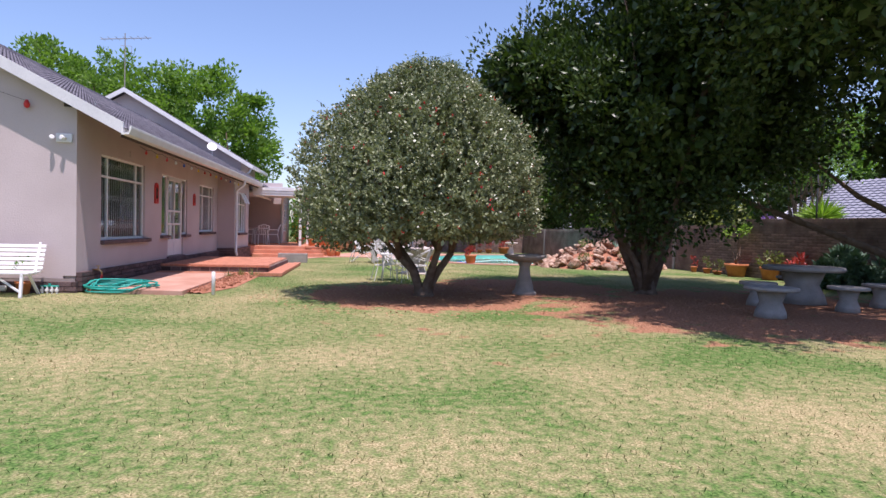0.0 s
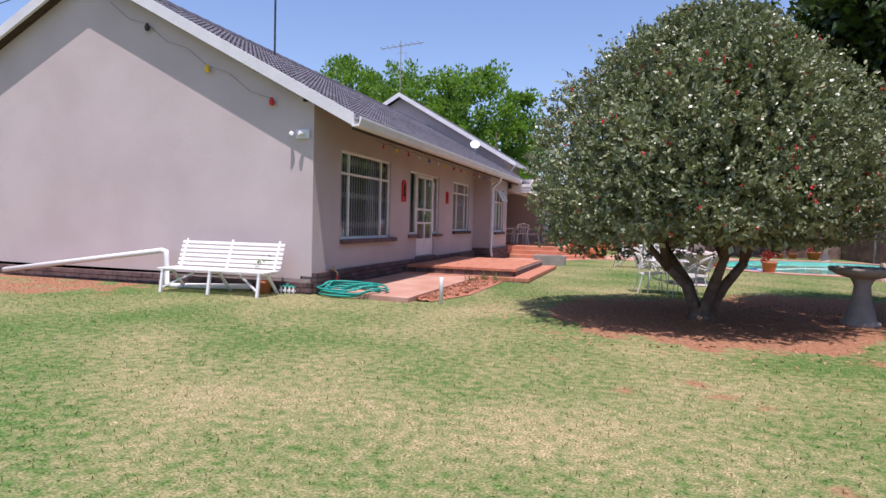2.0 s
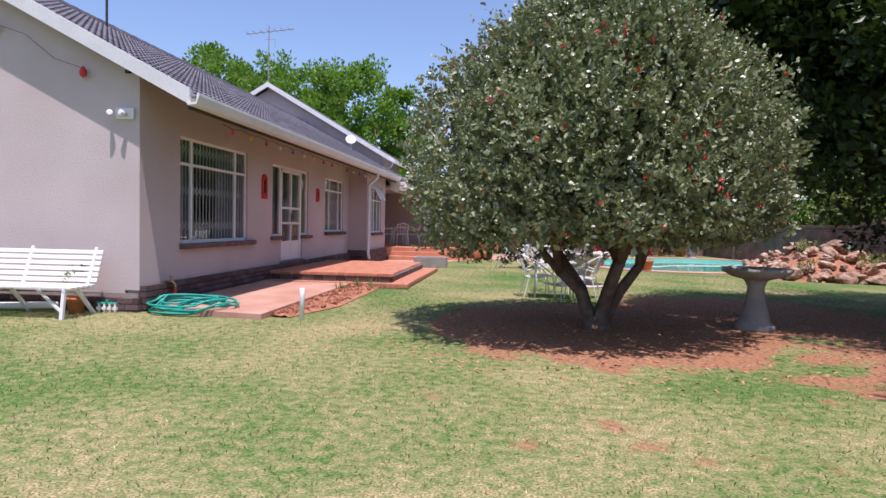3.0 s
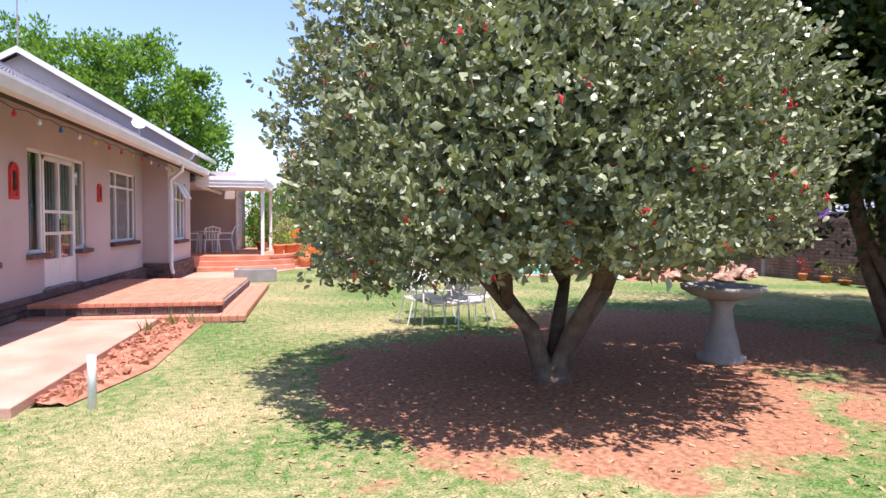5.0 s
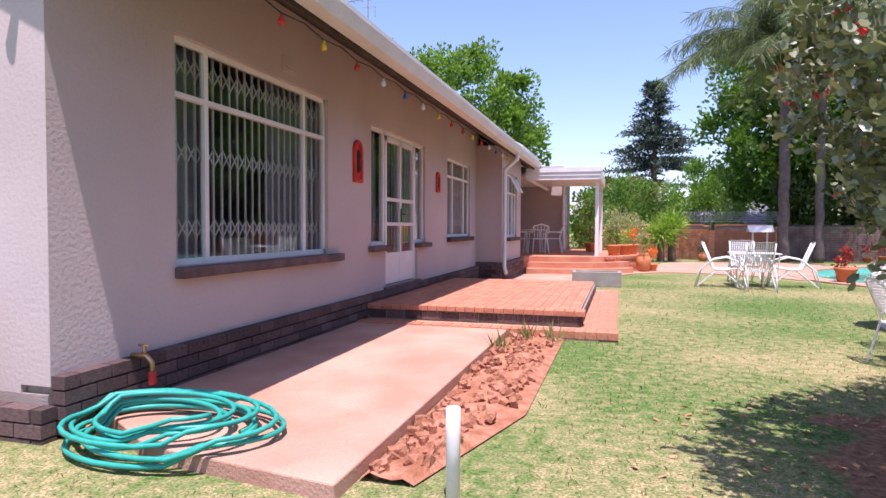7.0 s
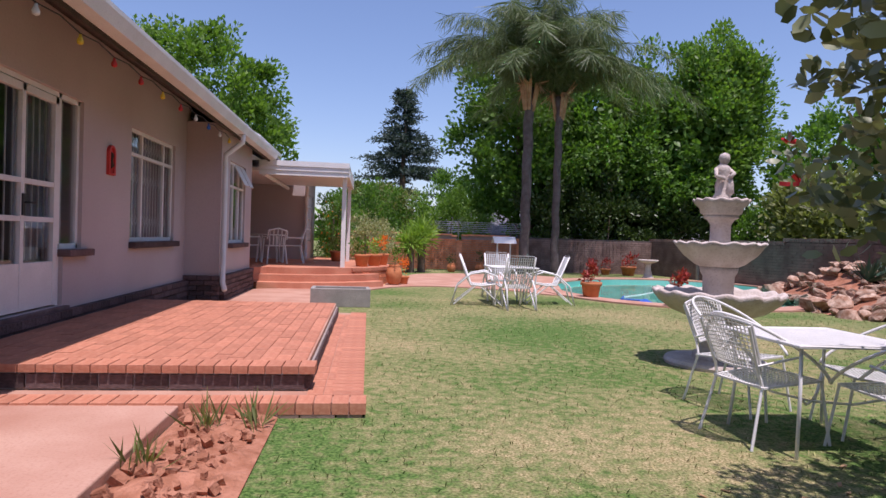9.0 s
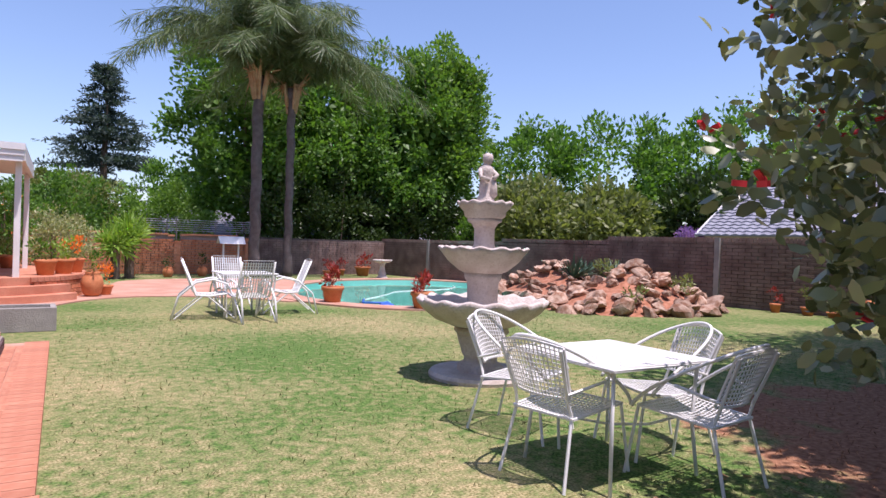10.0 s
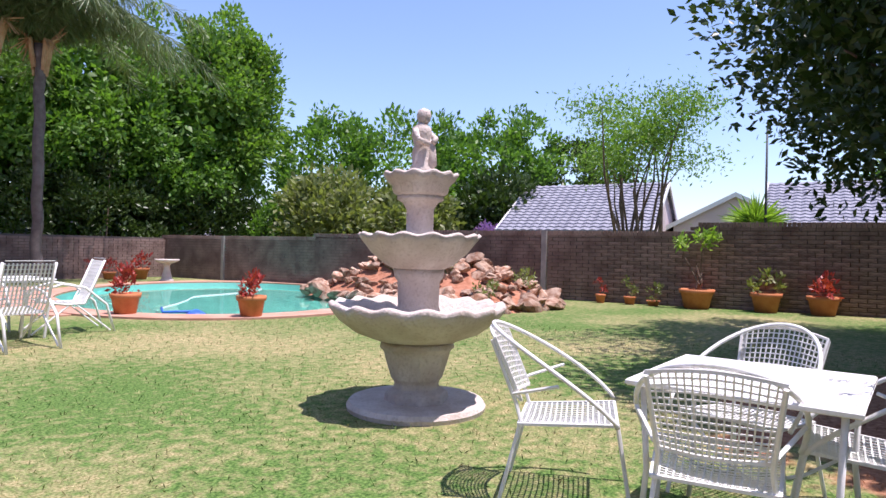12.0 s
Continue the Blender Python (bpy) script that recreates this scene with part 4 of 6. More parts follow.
# bench
bench = thing("garden_bench", "white painted slatted wooden garden bench by the wall", "bench", pose(-1.4, -0.62, 0, 0, 0, 3))
for i in range(5):
    Mesh().box(-1.02, 1.02, -0.32 + i * 0.105, -0.24 + i * 0.105, 0.385, 0.415).done("seat_slat", M_WHITE, bench, bevel=0.006)
for i in range(6):
    z = 0.46 + i * 0.075
    Mesh().box(-1.02, 1.02, -0.012, 0.012, -0.028, 0.028, pose(0, 0.22 + i * 0.028, z, -20, 0, 0)).done("back_slat", M_WHITE, bench, bevel=0.006)
for x in (-0.92, 0.0, 0.92):
    Mesh().tube([(x, -0.30, 0.38), (x, -0.36, 0.0)], 0.03, 4).tube([(x, -0.05, 0.36), (x, 0.3, 0.0)], 0.028, 4).tube([(x, 0.16, 0.36), (x, 0.38, 0.9)], 0.026, 4).tube([(x, -0.33, 0.37), (x, 0.2, 0.37)], 0.024, 4).done("leg", M_WHITE, bench)
for s in (-1, 1):
    Mesh().tube([(s * 0.92, -0.33, 0.08), (s * 0.4, -0.1, 0.36)], 0.02, 4).done("brace", M_WHITE, bench)

# planter box of concrete beside the paved area
pl = Mesh()
m = pose(2.65, 10.75, 0, 0, 0, 2)
for b in ((-0.5, 0.5, -0.28, -0.21), (-0.5, 0.5, 0.21, 0.28), (-0.5, -0.43, -0.21, 0.21), (0.43, 0.5, -0.21, 0.21)):
    pl.box(*b, 0, 0.31, m)
tagged(pl.done("concrete_planter", M_GREYSTONE, bevel=0.008), "empty grey concrete trough on the lawn edge", "planter")

# ---- pots ----
def pot(x, y, z, r, h, label, plant=None, leaf=None, n=160, spread=1.0, tall=0.25, urn=False):
    t = thing("flower_pot", label, "flower pot", pose(x, y, z))
    if urn:
        pf = [(r * .55, 0), (r * .8, h * .15), (r, h * .5), (r * .85, h * .8), (r * .6, h * .92), (r * .72, h), (r * .6, h), (r * .5, h * .9), (0.001, h * .88)]
    else:
        pf = [(r * .68, 0), (r * .9, h * .78), (r * 1.0, h * .8), (r * 1.03, h), (r * .93, h), (r * .88, h * .86), (0.001, h * .85)]
    Mesh().lathe(pf, 20).done("pot", M_TERRA, t, smooth=True)
    if leaf:
        p, way, _ = crown_points(n, (0, 0, h + tall * 0.45), (r * spread, r * spread, tall * 0.6), 9, r * 0.45, 0.3, h * 0.95)
        leaf_mesh("foliage", p, max(0.05, r * 0.42), leaf, t, way, 0.5)
    return t


pot(8.0, 13.1, 0.0, 0.23, 0.36, "terracotta pot of dark red leaves at the pool edge", leaf=L_REDLEAF, n=200, tall=0.17, spread=0.85)
pot(9.22, 11.5, 0.0, 0.23, 0.36, "terracotta pot of dark red leaves at the pool edge", leaf=L_REDLEAF, n=200, tall=0.17, spread=0.85)
for y, s, h, lm, tl in ((8.9, 0.12, 0.2, L_REDLEAF, 0.16), (8.25, 0.14, 0.18, L_OLIVE, 0.16), (7.75, 0.15, 0.12, L_OLIVE, 0.14), (5.55, 0.30, 0.40, L_OLIVE, 0.28), (4.55, 0.30, 0.38, L_REDLEAF, 0.28)):
    pot(wx(y) - 0.35, y, 0, s, h, "terracotta pot with a small plant against the brick wall", leaf=lm, n=140, tall=tl)
bp = pot(wx(6.85) - 0.4, 6.85, 0, 0.36, 0.42, "wide terracotta tub with a small frangipani tree")
fm = Mesh()
limbs(fm, (0, 0, 0.35), [(-0.12, 0.3, 1.35), (0.05, -0.25, 1.5), (0.1, 0.05, 1.2)], 0.03, 4, 0.08)
fm.done("trunk", M_BARK, bp)
fp = np.concatenate([np.array(c) + rng.normal(size=(60, 3)) * 0.09 for c in ((-0.12, 0.3, 1.4), (0.05, -0.28, 1.52), (0.05, -0.1, 1.55))])
leaf_mesh("foliage", fp, 0.16, L_LIME, bp, None, 0.35)
pot(3.75, 15.4, 0.02, 0.21, 0.5, "tall round terracotta urn beside the patio steps", leaf=L_GREEN, n=90, tall=0.15, spread=0.6, urn=True)
pot(4.0, 15.75, 0.02, 0.16, 0.2, "small pot of orange flowers by the urn", leaf=L_FLOWER, n=120, tall=0.3)
for x, y, lf in ((2.95, 15.2, L_GREEN), (3.25, 15.7, L_LIME), (3.45, 16.3, L_FLOWER), (2.2, 17.9, L_OLIVE)):
    pot(x, y, 0.46, 0.2, 0.3, "terracotta pot of bright flowers on the patio edge", leaf=lf, n=120, tall=0.26, spread=1.0)
for x, y, r in ((13.1, 22.9, 0.3), (12.3, 23.2, 0.2), (11.8, 23.3, 0.15)):
    pot(x, y, 0, r, r * 1.2, "terracotta bowl of red flowers near the pool", leaf=L_REDLEAF, n=120, tall=0.2)
for x, y in ((5.0, 21.9), (6.1, 22.2), (7.2, 22.6)):
    pot(x, y, 0, 0.17, 0.32, "small dark clay pot by the red brick wall", leaf=L_DARK, n=80, tall=0.14, urn=True)

pot(-0.72, -0.32, 0, 0.13, 0.22, "small bright terracotta pot behind the bench", leaf=L_GREEN, n=60, tall=0.1)

# pool cleaner and its floating hose
fh = Mesh().tube([(PC.x - 2.2 + 0.5 * i + 0.3 * math.sin(i * 0.9), PC.y - 1.4 + 0.42 * i + 0.5 * math.sin(i * 0.6), -0.082) for i in range(11)], 0.012, 6)
tagged(fh.done("pool_hose", M_WHITE, smooth=True), "white floating pool cleaner hose on the water", "hose")
pcl = Mesh().lathe([(0.05, -0.14), (0.17, -0.13), (0.19, -0.1), (0.12, -0.06), (0.05, -0.02), (0.001, -0.01)], 14, (PC.x - 2.2, PC.y - 2.6, 0))
pcl.tube([(PC.x - 2.2, PC.y - 2.6, -0.05), (PC.x - 2.6, PC.y - 2.2, -0.07), (PC.x - 2.2, PC.y - 1.4, -0.075)], 0.025, 6)
tagged(pcl.done("pool_cleaner", M_BLUE, smooth=True), "blue automatic pool cleaner in the water", "pool cleaner")
tagged(Mesh().tube([(19.2, 5.9, -0.02), (19.2, 5.9, 2.0), (19.2, 5.9, 4.2)], [0.04, 0.03, 0.02], 6).done("utility_pole", M_BLACK, smooth=True), "thin dark pole behind the garden wall", "pole")

# ---- fountain ----
ft = thing("fountain", "three-tier pale cast stone fountain with scalloped bowls", "fountain", pose(6.72, 5.97, 0))


def scallop(k, amp, lift, rings):
    def fn(i, t):
        w = math.cos(k * t)
        return (1 + amp * w, lift * abs(math.sin(k * t / 2)) * 0 + lift * w) if i in rings else (1, 0)
    return fn


Mesh().lathe([(0.50, -0.02), (0.51, 0.03), (0.49, 0.06), (0.001, 0.06)], 40).done("base_slab", M_STONE, ft)
Mesh().lathe([(0.24, 0.05), (0.23, 0.12), (0.17, 0.15), (0.165, 0.19), (0.19, 0.22), (0.235, 0.36), (0.25, 0.42), (0.28, 0.44), (0.27, 0.48), (0.2, 0.5), (0.2, 0.56), (0.001, 0.56)], 8).done("pedestal", M_STONE, ft, bevel=0.012)
Mesh().lathe([(0.12, 0.47), (0.30, 0.50), (0.46, 0.56), (0.58, 0.65), (0.625, 0.71), (0.64, 0.75), (0.615, 0.77), (0.57, 0.745), (0.50, 0.67), (0.3, 0.60), (0.001, 0.58)], 96, wave=scallop(16, 0.025, 0.013, (4, 5, 6, 7))).done("lower_bowl", M_STONE, ft, smooth=True)
Mesh().lathe([(0.20, 0.57), (0.20, 0.66), (0.165, 0.70), (0.15, 0.75), (0.155, 0.92), (0.18, 0.96), (0.19, 1.02), (0.001, 1.02)], 28).done("column", M_STONE, ft, smooth=True)
Mesh().lathe([(0.15, 1.00), (0.24, 1.04), (0.35, 1.13), (0.41, 1.21), (0.445, 1.255), (0.425, 1.27), (0.38, 1.24), (0.2, 1.18), (0.001, 1.17)], 96, wave=scallop(14, 0.03, 0.01, (3, 4, 5, 6))).done("middle_bowl", M_STONE, ft, smooth=True)
Mesh().lathe([(0.12, 1.15), (0.125, 1.24), (0.10, 1.30), (0.10, 1.45), (0.13, 1.50), (0.17, 1.52), (0.17, 1.55), (0.001, 1.56)], 28).done("column", M_STONE, ft, smooth=True)
Mesh().lathe([(0.14, 1.53), (0.20, 1.57), (0.21, 1.62), (0.25, 1.66), (0.275, 1.70), (0.26, 1.715), (0.23, 1.69), (0.1, 1.66), (0.001, 1.66)], 84, wave=scallop(12, 0.03, 0.008, (3, 4, 5, 6))).done("upper_bowl", M_STONE, ft, smooth=True)
st = Mesh().lathe([(0.085, 1.66), (0.09, 1.74), (0.065, 1.78), (0.07, 1.86), (0.055, 1.92), (0.075, 2.0), (0.07, 2.05), (0.03, 2.08), (0.03, 2.09)], 14, (0.0, 0, 0))
st.lathe([(0.02, 2.07), (0.045, 2.1), (0.055, 2.14), (0.045, 2.18), (0.001, 2.2)], 12, (0.01, -0.01, 0)).lathe([(0.01, 1.74), (0.05, 1.78), (0.045, 1.86), (0.03, 1.95), (0.001, 1.97)], 10, (0.045, -0.05, 0))
st.tube([(-0.07, 0.0, 2.03), (-0.10, -0.05, 1.95), (-0.02, -0.09, 1.92)], 0.022, 7).tube([(0.07, 0.0, 2.03), (0.09, -0.06, 1.98), (0.03, -0.09, 1.94)], 0.022, 7)
st.done("finial", M_STONE, ft, smooth=True)

# ---- stone bird bath, stone table set ----
def bird_bath(x, y, s, material, label):
    t = thing("bird_bath", label, "bird bath", pose(x, y, 0))
    Mesh().lathe([(0.24 * s, -0.01), (0.24 * s, 0.06 * s), (0.19 * s, 0.09 * s), (0.17 * s, 0.2 * s), (0.125 * s, 0.36 * s), (0.10 * s, 0.55 * s), (0.13 * s, 0.62 * s), (0.16 * s, 0.66 * s), (0.001, 0.67 * s)], 20).done("pedestal", material, t, smooth=True)
    Mesh().lathe([(0.15 * s, 0.65 * s), (0.30 * s, 0.69 * s), (0.41 * s, 0.75 * s), (0.42 * s, 0.80 * s), (0.38 * s, 0.80 * s), (0.25 * s, 0.74 * s), (0.001, 0.72 * s)], 48, wave=scallop(18, 0.015, 0.004, (2, 3, 4))).done("bowl", material, t, smooth=True)


bird_bath(8.45, 0.55, 1.03, M_GREYSTONE, "grey concrete bird bath standing in the trees' shade")
bird_bath(13.2, 21.4, 0.85, M_STONE, "small pale stone bird bath near the pool")


def drum(name, label, x, y, r, h, cat):
    t = thing(name, label, cat, pose(x, y, 0))
    Mesh().lathe([(r * .6, -0.01), (r * .55, h * .2), (r * .4, h * .5), (r * .55, h * .88), (0.001, h * .88)], 18).done("base", M_GREYSTONE, t, smooth=True)
    Mesh().lathe([(r * .55, h * .86), (r * .96, h * .88), (r, h * .93), (r * .97, h), (0.001, h * 1.0)], 26).done("top", M_GREYSTONE, t)


drum("stone_table", "round grey concrete garden table under the trees", 13.9, -0.5, 0.75, 0.74, "table")
for a in (200, 265, 330, 60):
    drum("stone_stool", "round grey concrete stool beside the stone table", 13.9 + 1.35 * math.cos(radians(a)), -0.5 + 1.35 * math.sin(radians(a)), 0.34, 0.45, "stool")
drum("stone_stool", "round grey concrete stool beside the stone table", 11.75, -2.6, 0.42, 0.5, "stool")

# ---- wire garden furniture ----
def wire_table(m):
    t = thing("wire_table", "square white wire mesh garden table on thin legs", "table", m)
    tp = Mesh().box(-0.385, 0.385, -0.38, 0.38, 0.655, 0.661)
    for i in range(27):
        u = -0.377 + i * 0.029
        tp.box(u - 0.007, u + 0.007, -0.37, 0.37, 0.662, 0.667)
        tp.box(-0.375, 0.375, u * 0.98 - 0.007, u * 0.98 + 0.007, 0.664, 0.670)
    tp.tube([(-0.385, -0.38, 0.662), (0.385, -0.38, 0.662), (0.385, 0.38, 0.662), (-0.385, 0.38, 0.662)], 0.013, 6, True)
    tp.done("top", M_WHITE, t)
    for sx in (-1, 1):
        for sy in (-1, 1):
            Mesh().tube([(sx * 0.34, sy * 0.335, 0.66), (sx * 0.325, sy * 0.32, 0.32), (sx * 0.35, sy * 0.345, 0.0)], 0.0115, 6).done("leg", M_WHITE, t, smooth=True)
            Mesh().tube([(sx * 0.325, sy * 0.32, 0.36), (sx * 0.16, sy * 0.155, 0.27), (0, 0, 0.25)], 0.008, 6).done("stretcher", M_WHITE, t, smooth=True)
    return t


def wire_chair(m):
    """Faces -y: woven wire seat and back, one hoop for top rail and arms."""
    t = thing("wire_chair", "white wire mesh garden armchair with a hoop rail", "chair", m, group="chairs round the wire table")

    def seat(u, v):
        return Vector(((0.215 + 0.03 * (1 - v)) * (2 * u - 1), -0.25 + 0.46 * v, 0.425 - 0.035 * math.sin(math.pi * v) * math.sin(math.pi * u) - 0.035 * v))

    def rest(u, v):
        return Vector(((0.19 + 0.035 * v) * (2 * u - 1), 0.225 + 0.13 * v + 0.05 * (math.sin(math.pi * u) - 0.5), 0.50 + 0.30 * v + 0.03 * v * math.sin(math.pi * u)))

    for nm, fn, nu, nv in (("seat", seat, 17, 17), ("backrest", rest, 17, 12)):
        q = Mesh()
        for i in range(nu + 1):
            q.tube([fn(i / nu, j / 6) for j in range(7)], 0.0042 if 0 < i < nu else 0.009, 4)
        for j in range(nv + 1):
            q.tube([fn(i / 6, j / nv) for i in range(7)], 0.0042 if 0 < j < nv else 0.009, 4)
        q.done(nm, M_WHITE, t)
    hoop = []
    for i in range(33):
        a = math.pi * (-0.02 + 1.04 * i / 32)
        x = 0.37 * math.cos(a) * (0.82 + 0.18 * math.sin(a) ** 0.7 if math.sin(a) > 0 else 0.82)
        s = max(0.0, math.sin(a))
        hoop.append((x, -0.25 + 0.62 * s ** 1.1, 0.43 + 0.42 * s ** 0.85))
    Mesh().tube(hoop, 0.011, 6).done("hoop", M_WHITE, t, smooth=True)
    for s in (-1, 1):
        Mesh().tube([(s * 0.235, -0.25, 0.43), (s * 0.26, -0.32, 0.0)], 0.010, 6).done("leg", M_WHITE, t)
        Mesh().tube([(s * 0.22, 0.345, 0.79), (s * 0.19, 0.225, 0.48), (s * 0.2, 0.20, 0.40), (s * 0.235, 0.30, 0.0)], 0.010, 6).done("leg", M_WHITE, t)
        Mesh().tube([(s * 0.2, 0.24, 0.53), (s * 0.30, 0.02, 0.60)], 0.009, 6).done("arm_brace", M_WHITE, t)
    return t


wire_table(pose(5.96, 3.57, 0, 0, 0, 0))
ch = wire_chair(pose(5.66, 3.64, 0, 0, 0, 101) @ Matrix.Diagonal((0.95, 0.95, 0.95, 1)))
copy_thing(ch, pose(5.95, 4.40, 0, 0, 0, 24))
copy_thing(ch, pose(6.52, 3.69, 0, 0, 0, -106))
copy_thing(ch, pose(6.25, 3.18, 0, 0, 0, -174))


def sling_chair(m):
    """Faces -y: white mesh sling on a bent tube frame with round arms."""
    t = thing("patio_chair", "white patio chair with mesh sling and round arms", "chair", m, group="chairs round the patio table")
    sl = Mesh()
    prof = [(-0.26, 0.40), (0.0, 0.36), (0.18, 0.37), (0.26, 0.46), (0.42, 0.92)]
    for i in range(13):
        sl.tube([(-0.24 + i * 0.04, y, z) for y, z in prof], 0.009, 4)
    for i in range(11):
        sl.tube([(-0.24, -0.25 + i * 0.045, 0.405 - 0.004 * i), (0.24, -0.25 + i * 0.045, 0.405 - 0.004 * i)], 0.006, 4).tube([(-0.24, 0.27 + i * 0.016, 0.49 + i * 0.046), (0.24, 0.27 + i * 0.016, 0.49 + i * 0.046)], 0.006, 4)
    sl.done("sling", M_WHITE, t)
    for s in (-1, 1):
        x = s * 0.26
        Mesh().tube([(x, -0.26, 0.41), (x, 0.0, 0.37), (x, 0.2, 0.38), (x, 0.42, 0.93)], 0.014, 6).done("side_rail", M_WHITE, t, smooth=True)
        Mesh().tube([(x, -0.40, 0.0), (x, -0.36, 0.35), (x, -0.26, 0.56), (x, -0.05, 0.63), (x, 0.2, 0.58), (x, 0.45, 0.36), (x, 0.55, 0.0)], 0.016, 6).done("arm", M_WHITE, t, smooth=True)
        Mesh().tube([(x, -0.38, 0.02), (x, 0.02, 0.36)], 0.012, 6).tube([(x, 0.5, 0.02), (x, 0.1, 0.37)], 0.012, 6).done("brace", M_WHITE, t)
    return t


pt = thing("patio_table", "square white metal patio table on four legs", "table", pose(5.85, 11.7, 0, 0, 0, 0))
Mesh().box(-0.45, 0.45, -0.45, 0.45, 0.69, 0.715).done("top", M_WHITE, pt, bevel=0.008)
for sx in (-1, 1):
    for sy in (-1, 1):
        Mesh().tube([(sx * 0.41, sy * 0.41, 0.7), (sx * 0.36, sy * 0.36, 0)], 0.016, 6).done("leg", M_WHITE, pt)
sc = sling_chair(pose(5.74, 10.95, 0, 0, 0, 184))
copy_thing(sc, pose(5.22, 11.35, 0, 0, 0, 80))
copy_thing(sc, pose(6.55, 11.75, 0, 0, 0, -98))
copy_thing(sc, pose(5.85, 12.6, 0, 0, 0, 2))

# white plastic set on the patio
ptab = thing("plastic_table", "white plastic table on the shaded patio", "table", pose(0.55, 16.3, 0.46))
Mesh().lathe([(0.42, 0.68), (0.44, 0.69), (0.44, 0.71), (0.001, 0.715)], 24).done("top", M_WHITE, ptab)
for i in range(4):
    a = radians(45 + 90 * i)
    Mesh().tube([(0.3 * math.cos(a), 0.3 * math.sin(a), 0.69), (0.36 * math.cos(a), 0.36 * math.sin(a), 0)], 0.025, 6).done("leg", M_WHITE, ptab)


def plastic_chair(m):
    t = thing("plastic_chair", "white moulded plastic chair with slatted back", "chair", m, group="chairs on the patio")
    Mesh().box(-0.22, 0.22, -0.22, 0.2, 0.42, 0.445).done("seat", M_WHITE, t, bevel=0.012)
    bk = Mesh()
    for i in range(5):
        x = -0.18 + i * 0.09
        bk.tube([(x, 0.2, 0.44), (x * 1.1, 0.3, 0.84)], 0.014, 5)
    bk.tube([(-0.24, 0.2, 0.6), (-0.23, 0.29, 0.8), (0, 0.33, 0.87), (0.23, 0.29, 0.8), (0.24, 0.2, 0.6)], 0.02, 6).tube([(-0.24, 0.25, 0.64), (-0.26, -0.18, 0.64)], 0.018, 6).tube([(0.24, 0.25, 0.64), (0.26, -0.18, 0.64)], 0.018, 6)
    bk.done("backrest", M_WHITE, t)
    for sx in (-1, 1):
        Mesh().tube([(sx * 0.24, -0.2, 0.64), (sx * 0.26, -0.26, 0)], 0.02, 5).done("leg", M_WHITE, t)
        Mesh().tube([(sx * 0.2, 0.2, 0.44), (sx * 0.24, 0.28, 0)], 0.02, 5).done("leg", M_WHITE, t)
    return t


pc = plastic_chair(pose(1.15, 16.3, 0.46, 0, 0, -80))
copy_thing(pc, pose(0.1, 15.75, 0.46, 0, 0, 150))
copy_thing(pc, pose(0.8, 15.7, 0.46, 0, 0, 200))

# wishing well ornament
ww = thing("wishing_well", "small wishing well ornament with white pitched roof", "garden ornament", pose(8.1, 22.6, 0))
Mesh().lathe([(0.3, 0), (0.3, 0.45), (0.24, 0.45), (0.24, 0.2), (0.001, 0.2)], 16).done("well", M_STONE, ww)
for x in (-0.27, 0.22):
    Mesh().box(x, x + 0.05, -0.03, 0.03, 0.4, 1.2).done("post", M_WHITE, ww)
Mesh().add([(-0.42, -0.3, 1.1), (0.42, -0.3, 1.1), (0.42, 0, 1.35), (-0.42, 0, 1.35), (-0.42, 0.3, 1.1), (0.42, 0.3, 1.1), (-0.42, 0, 1.3), (0.42, 0, 1.3)], [(0, 1, 2, 3), (3, 2, 5, 4), (0, 6, 7, 1), (6, 4, 5, 7), (0, 3, 6), (3, 4, 6), (1, 7, 2), (2, 7, 5)]).done("roof", M_SHEET, ww)

# ---- rocks by the pool ----
def rock_mesh(seed):
    b = bmesh.new()
    bmesh.ops.create_icosphere(b, subdivisions=2, radius=0.5)
    g = random.Random(seed + 40)
    for v in b.verts:
        v.co *= 1 + 0.30 * noise.noise(v.co * 2.3 + Vector((seed * 7.1, 0, 0)))
    for _ in range(11):
        d = Vector((g.gauss(0, 1), g.gauss(0, 1), g.gauss(0, 1))).normalized()
        cut = g.uniform(0.24, 0.40)
        for v in b.verts:
            over = v.co.dot(d) - cut
            if over > 0:
                v.co -= d * over
    for v in b.verts:
        v.co *= 1 + 0.10 * noise.noise(v.co * 7 + Vector((seed, seed, 0)))
        v.co *= 1.2
        v.co.z *= 0.78
    me = bpy.data.meshes.new("rock")
    b.to_mesh(me)
    b.free()
    me.materials.append(M_ROCK)
    return me


ROCKS = [rock_mesh(i) for i in range(9)]
rockery = thing("rockery", "heap of brown and rust weathered rocks beside the pool", "rockery")
gr = random.Random(5)


def heap(x, y):
    """Height of the rock heap over the ground."""
    a = 1.0 - math.hypot((x - 14.1) / 2.4, (y - 10.6) / 1.75)
    b = 0.95 - math.hypot((x - 14.6) / 1.5, (y - 13.6) / 2.6)
    return max(a, b, 0) * 1.15


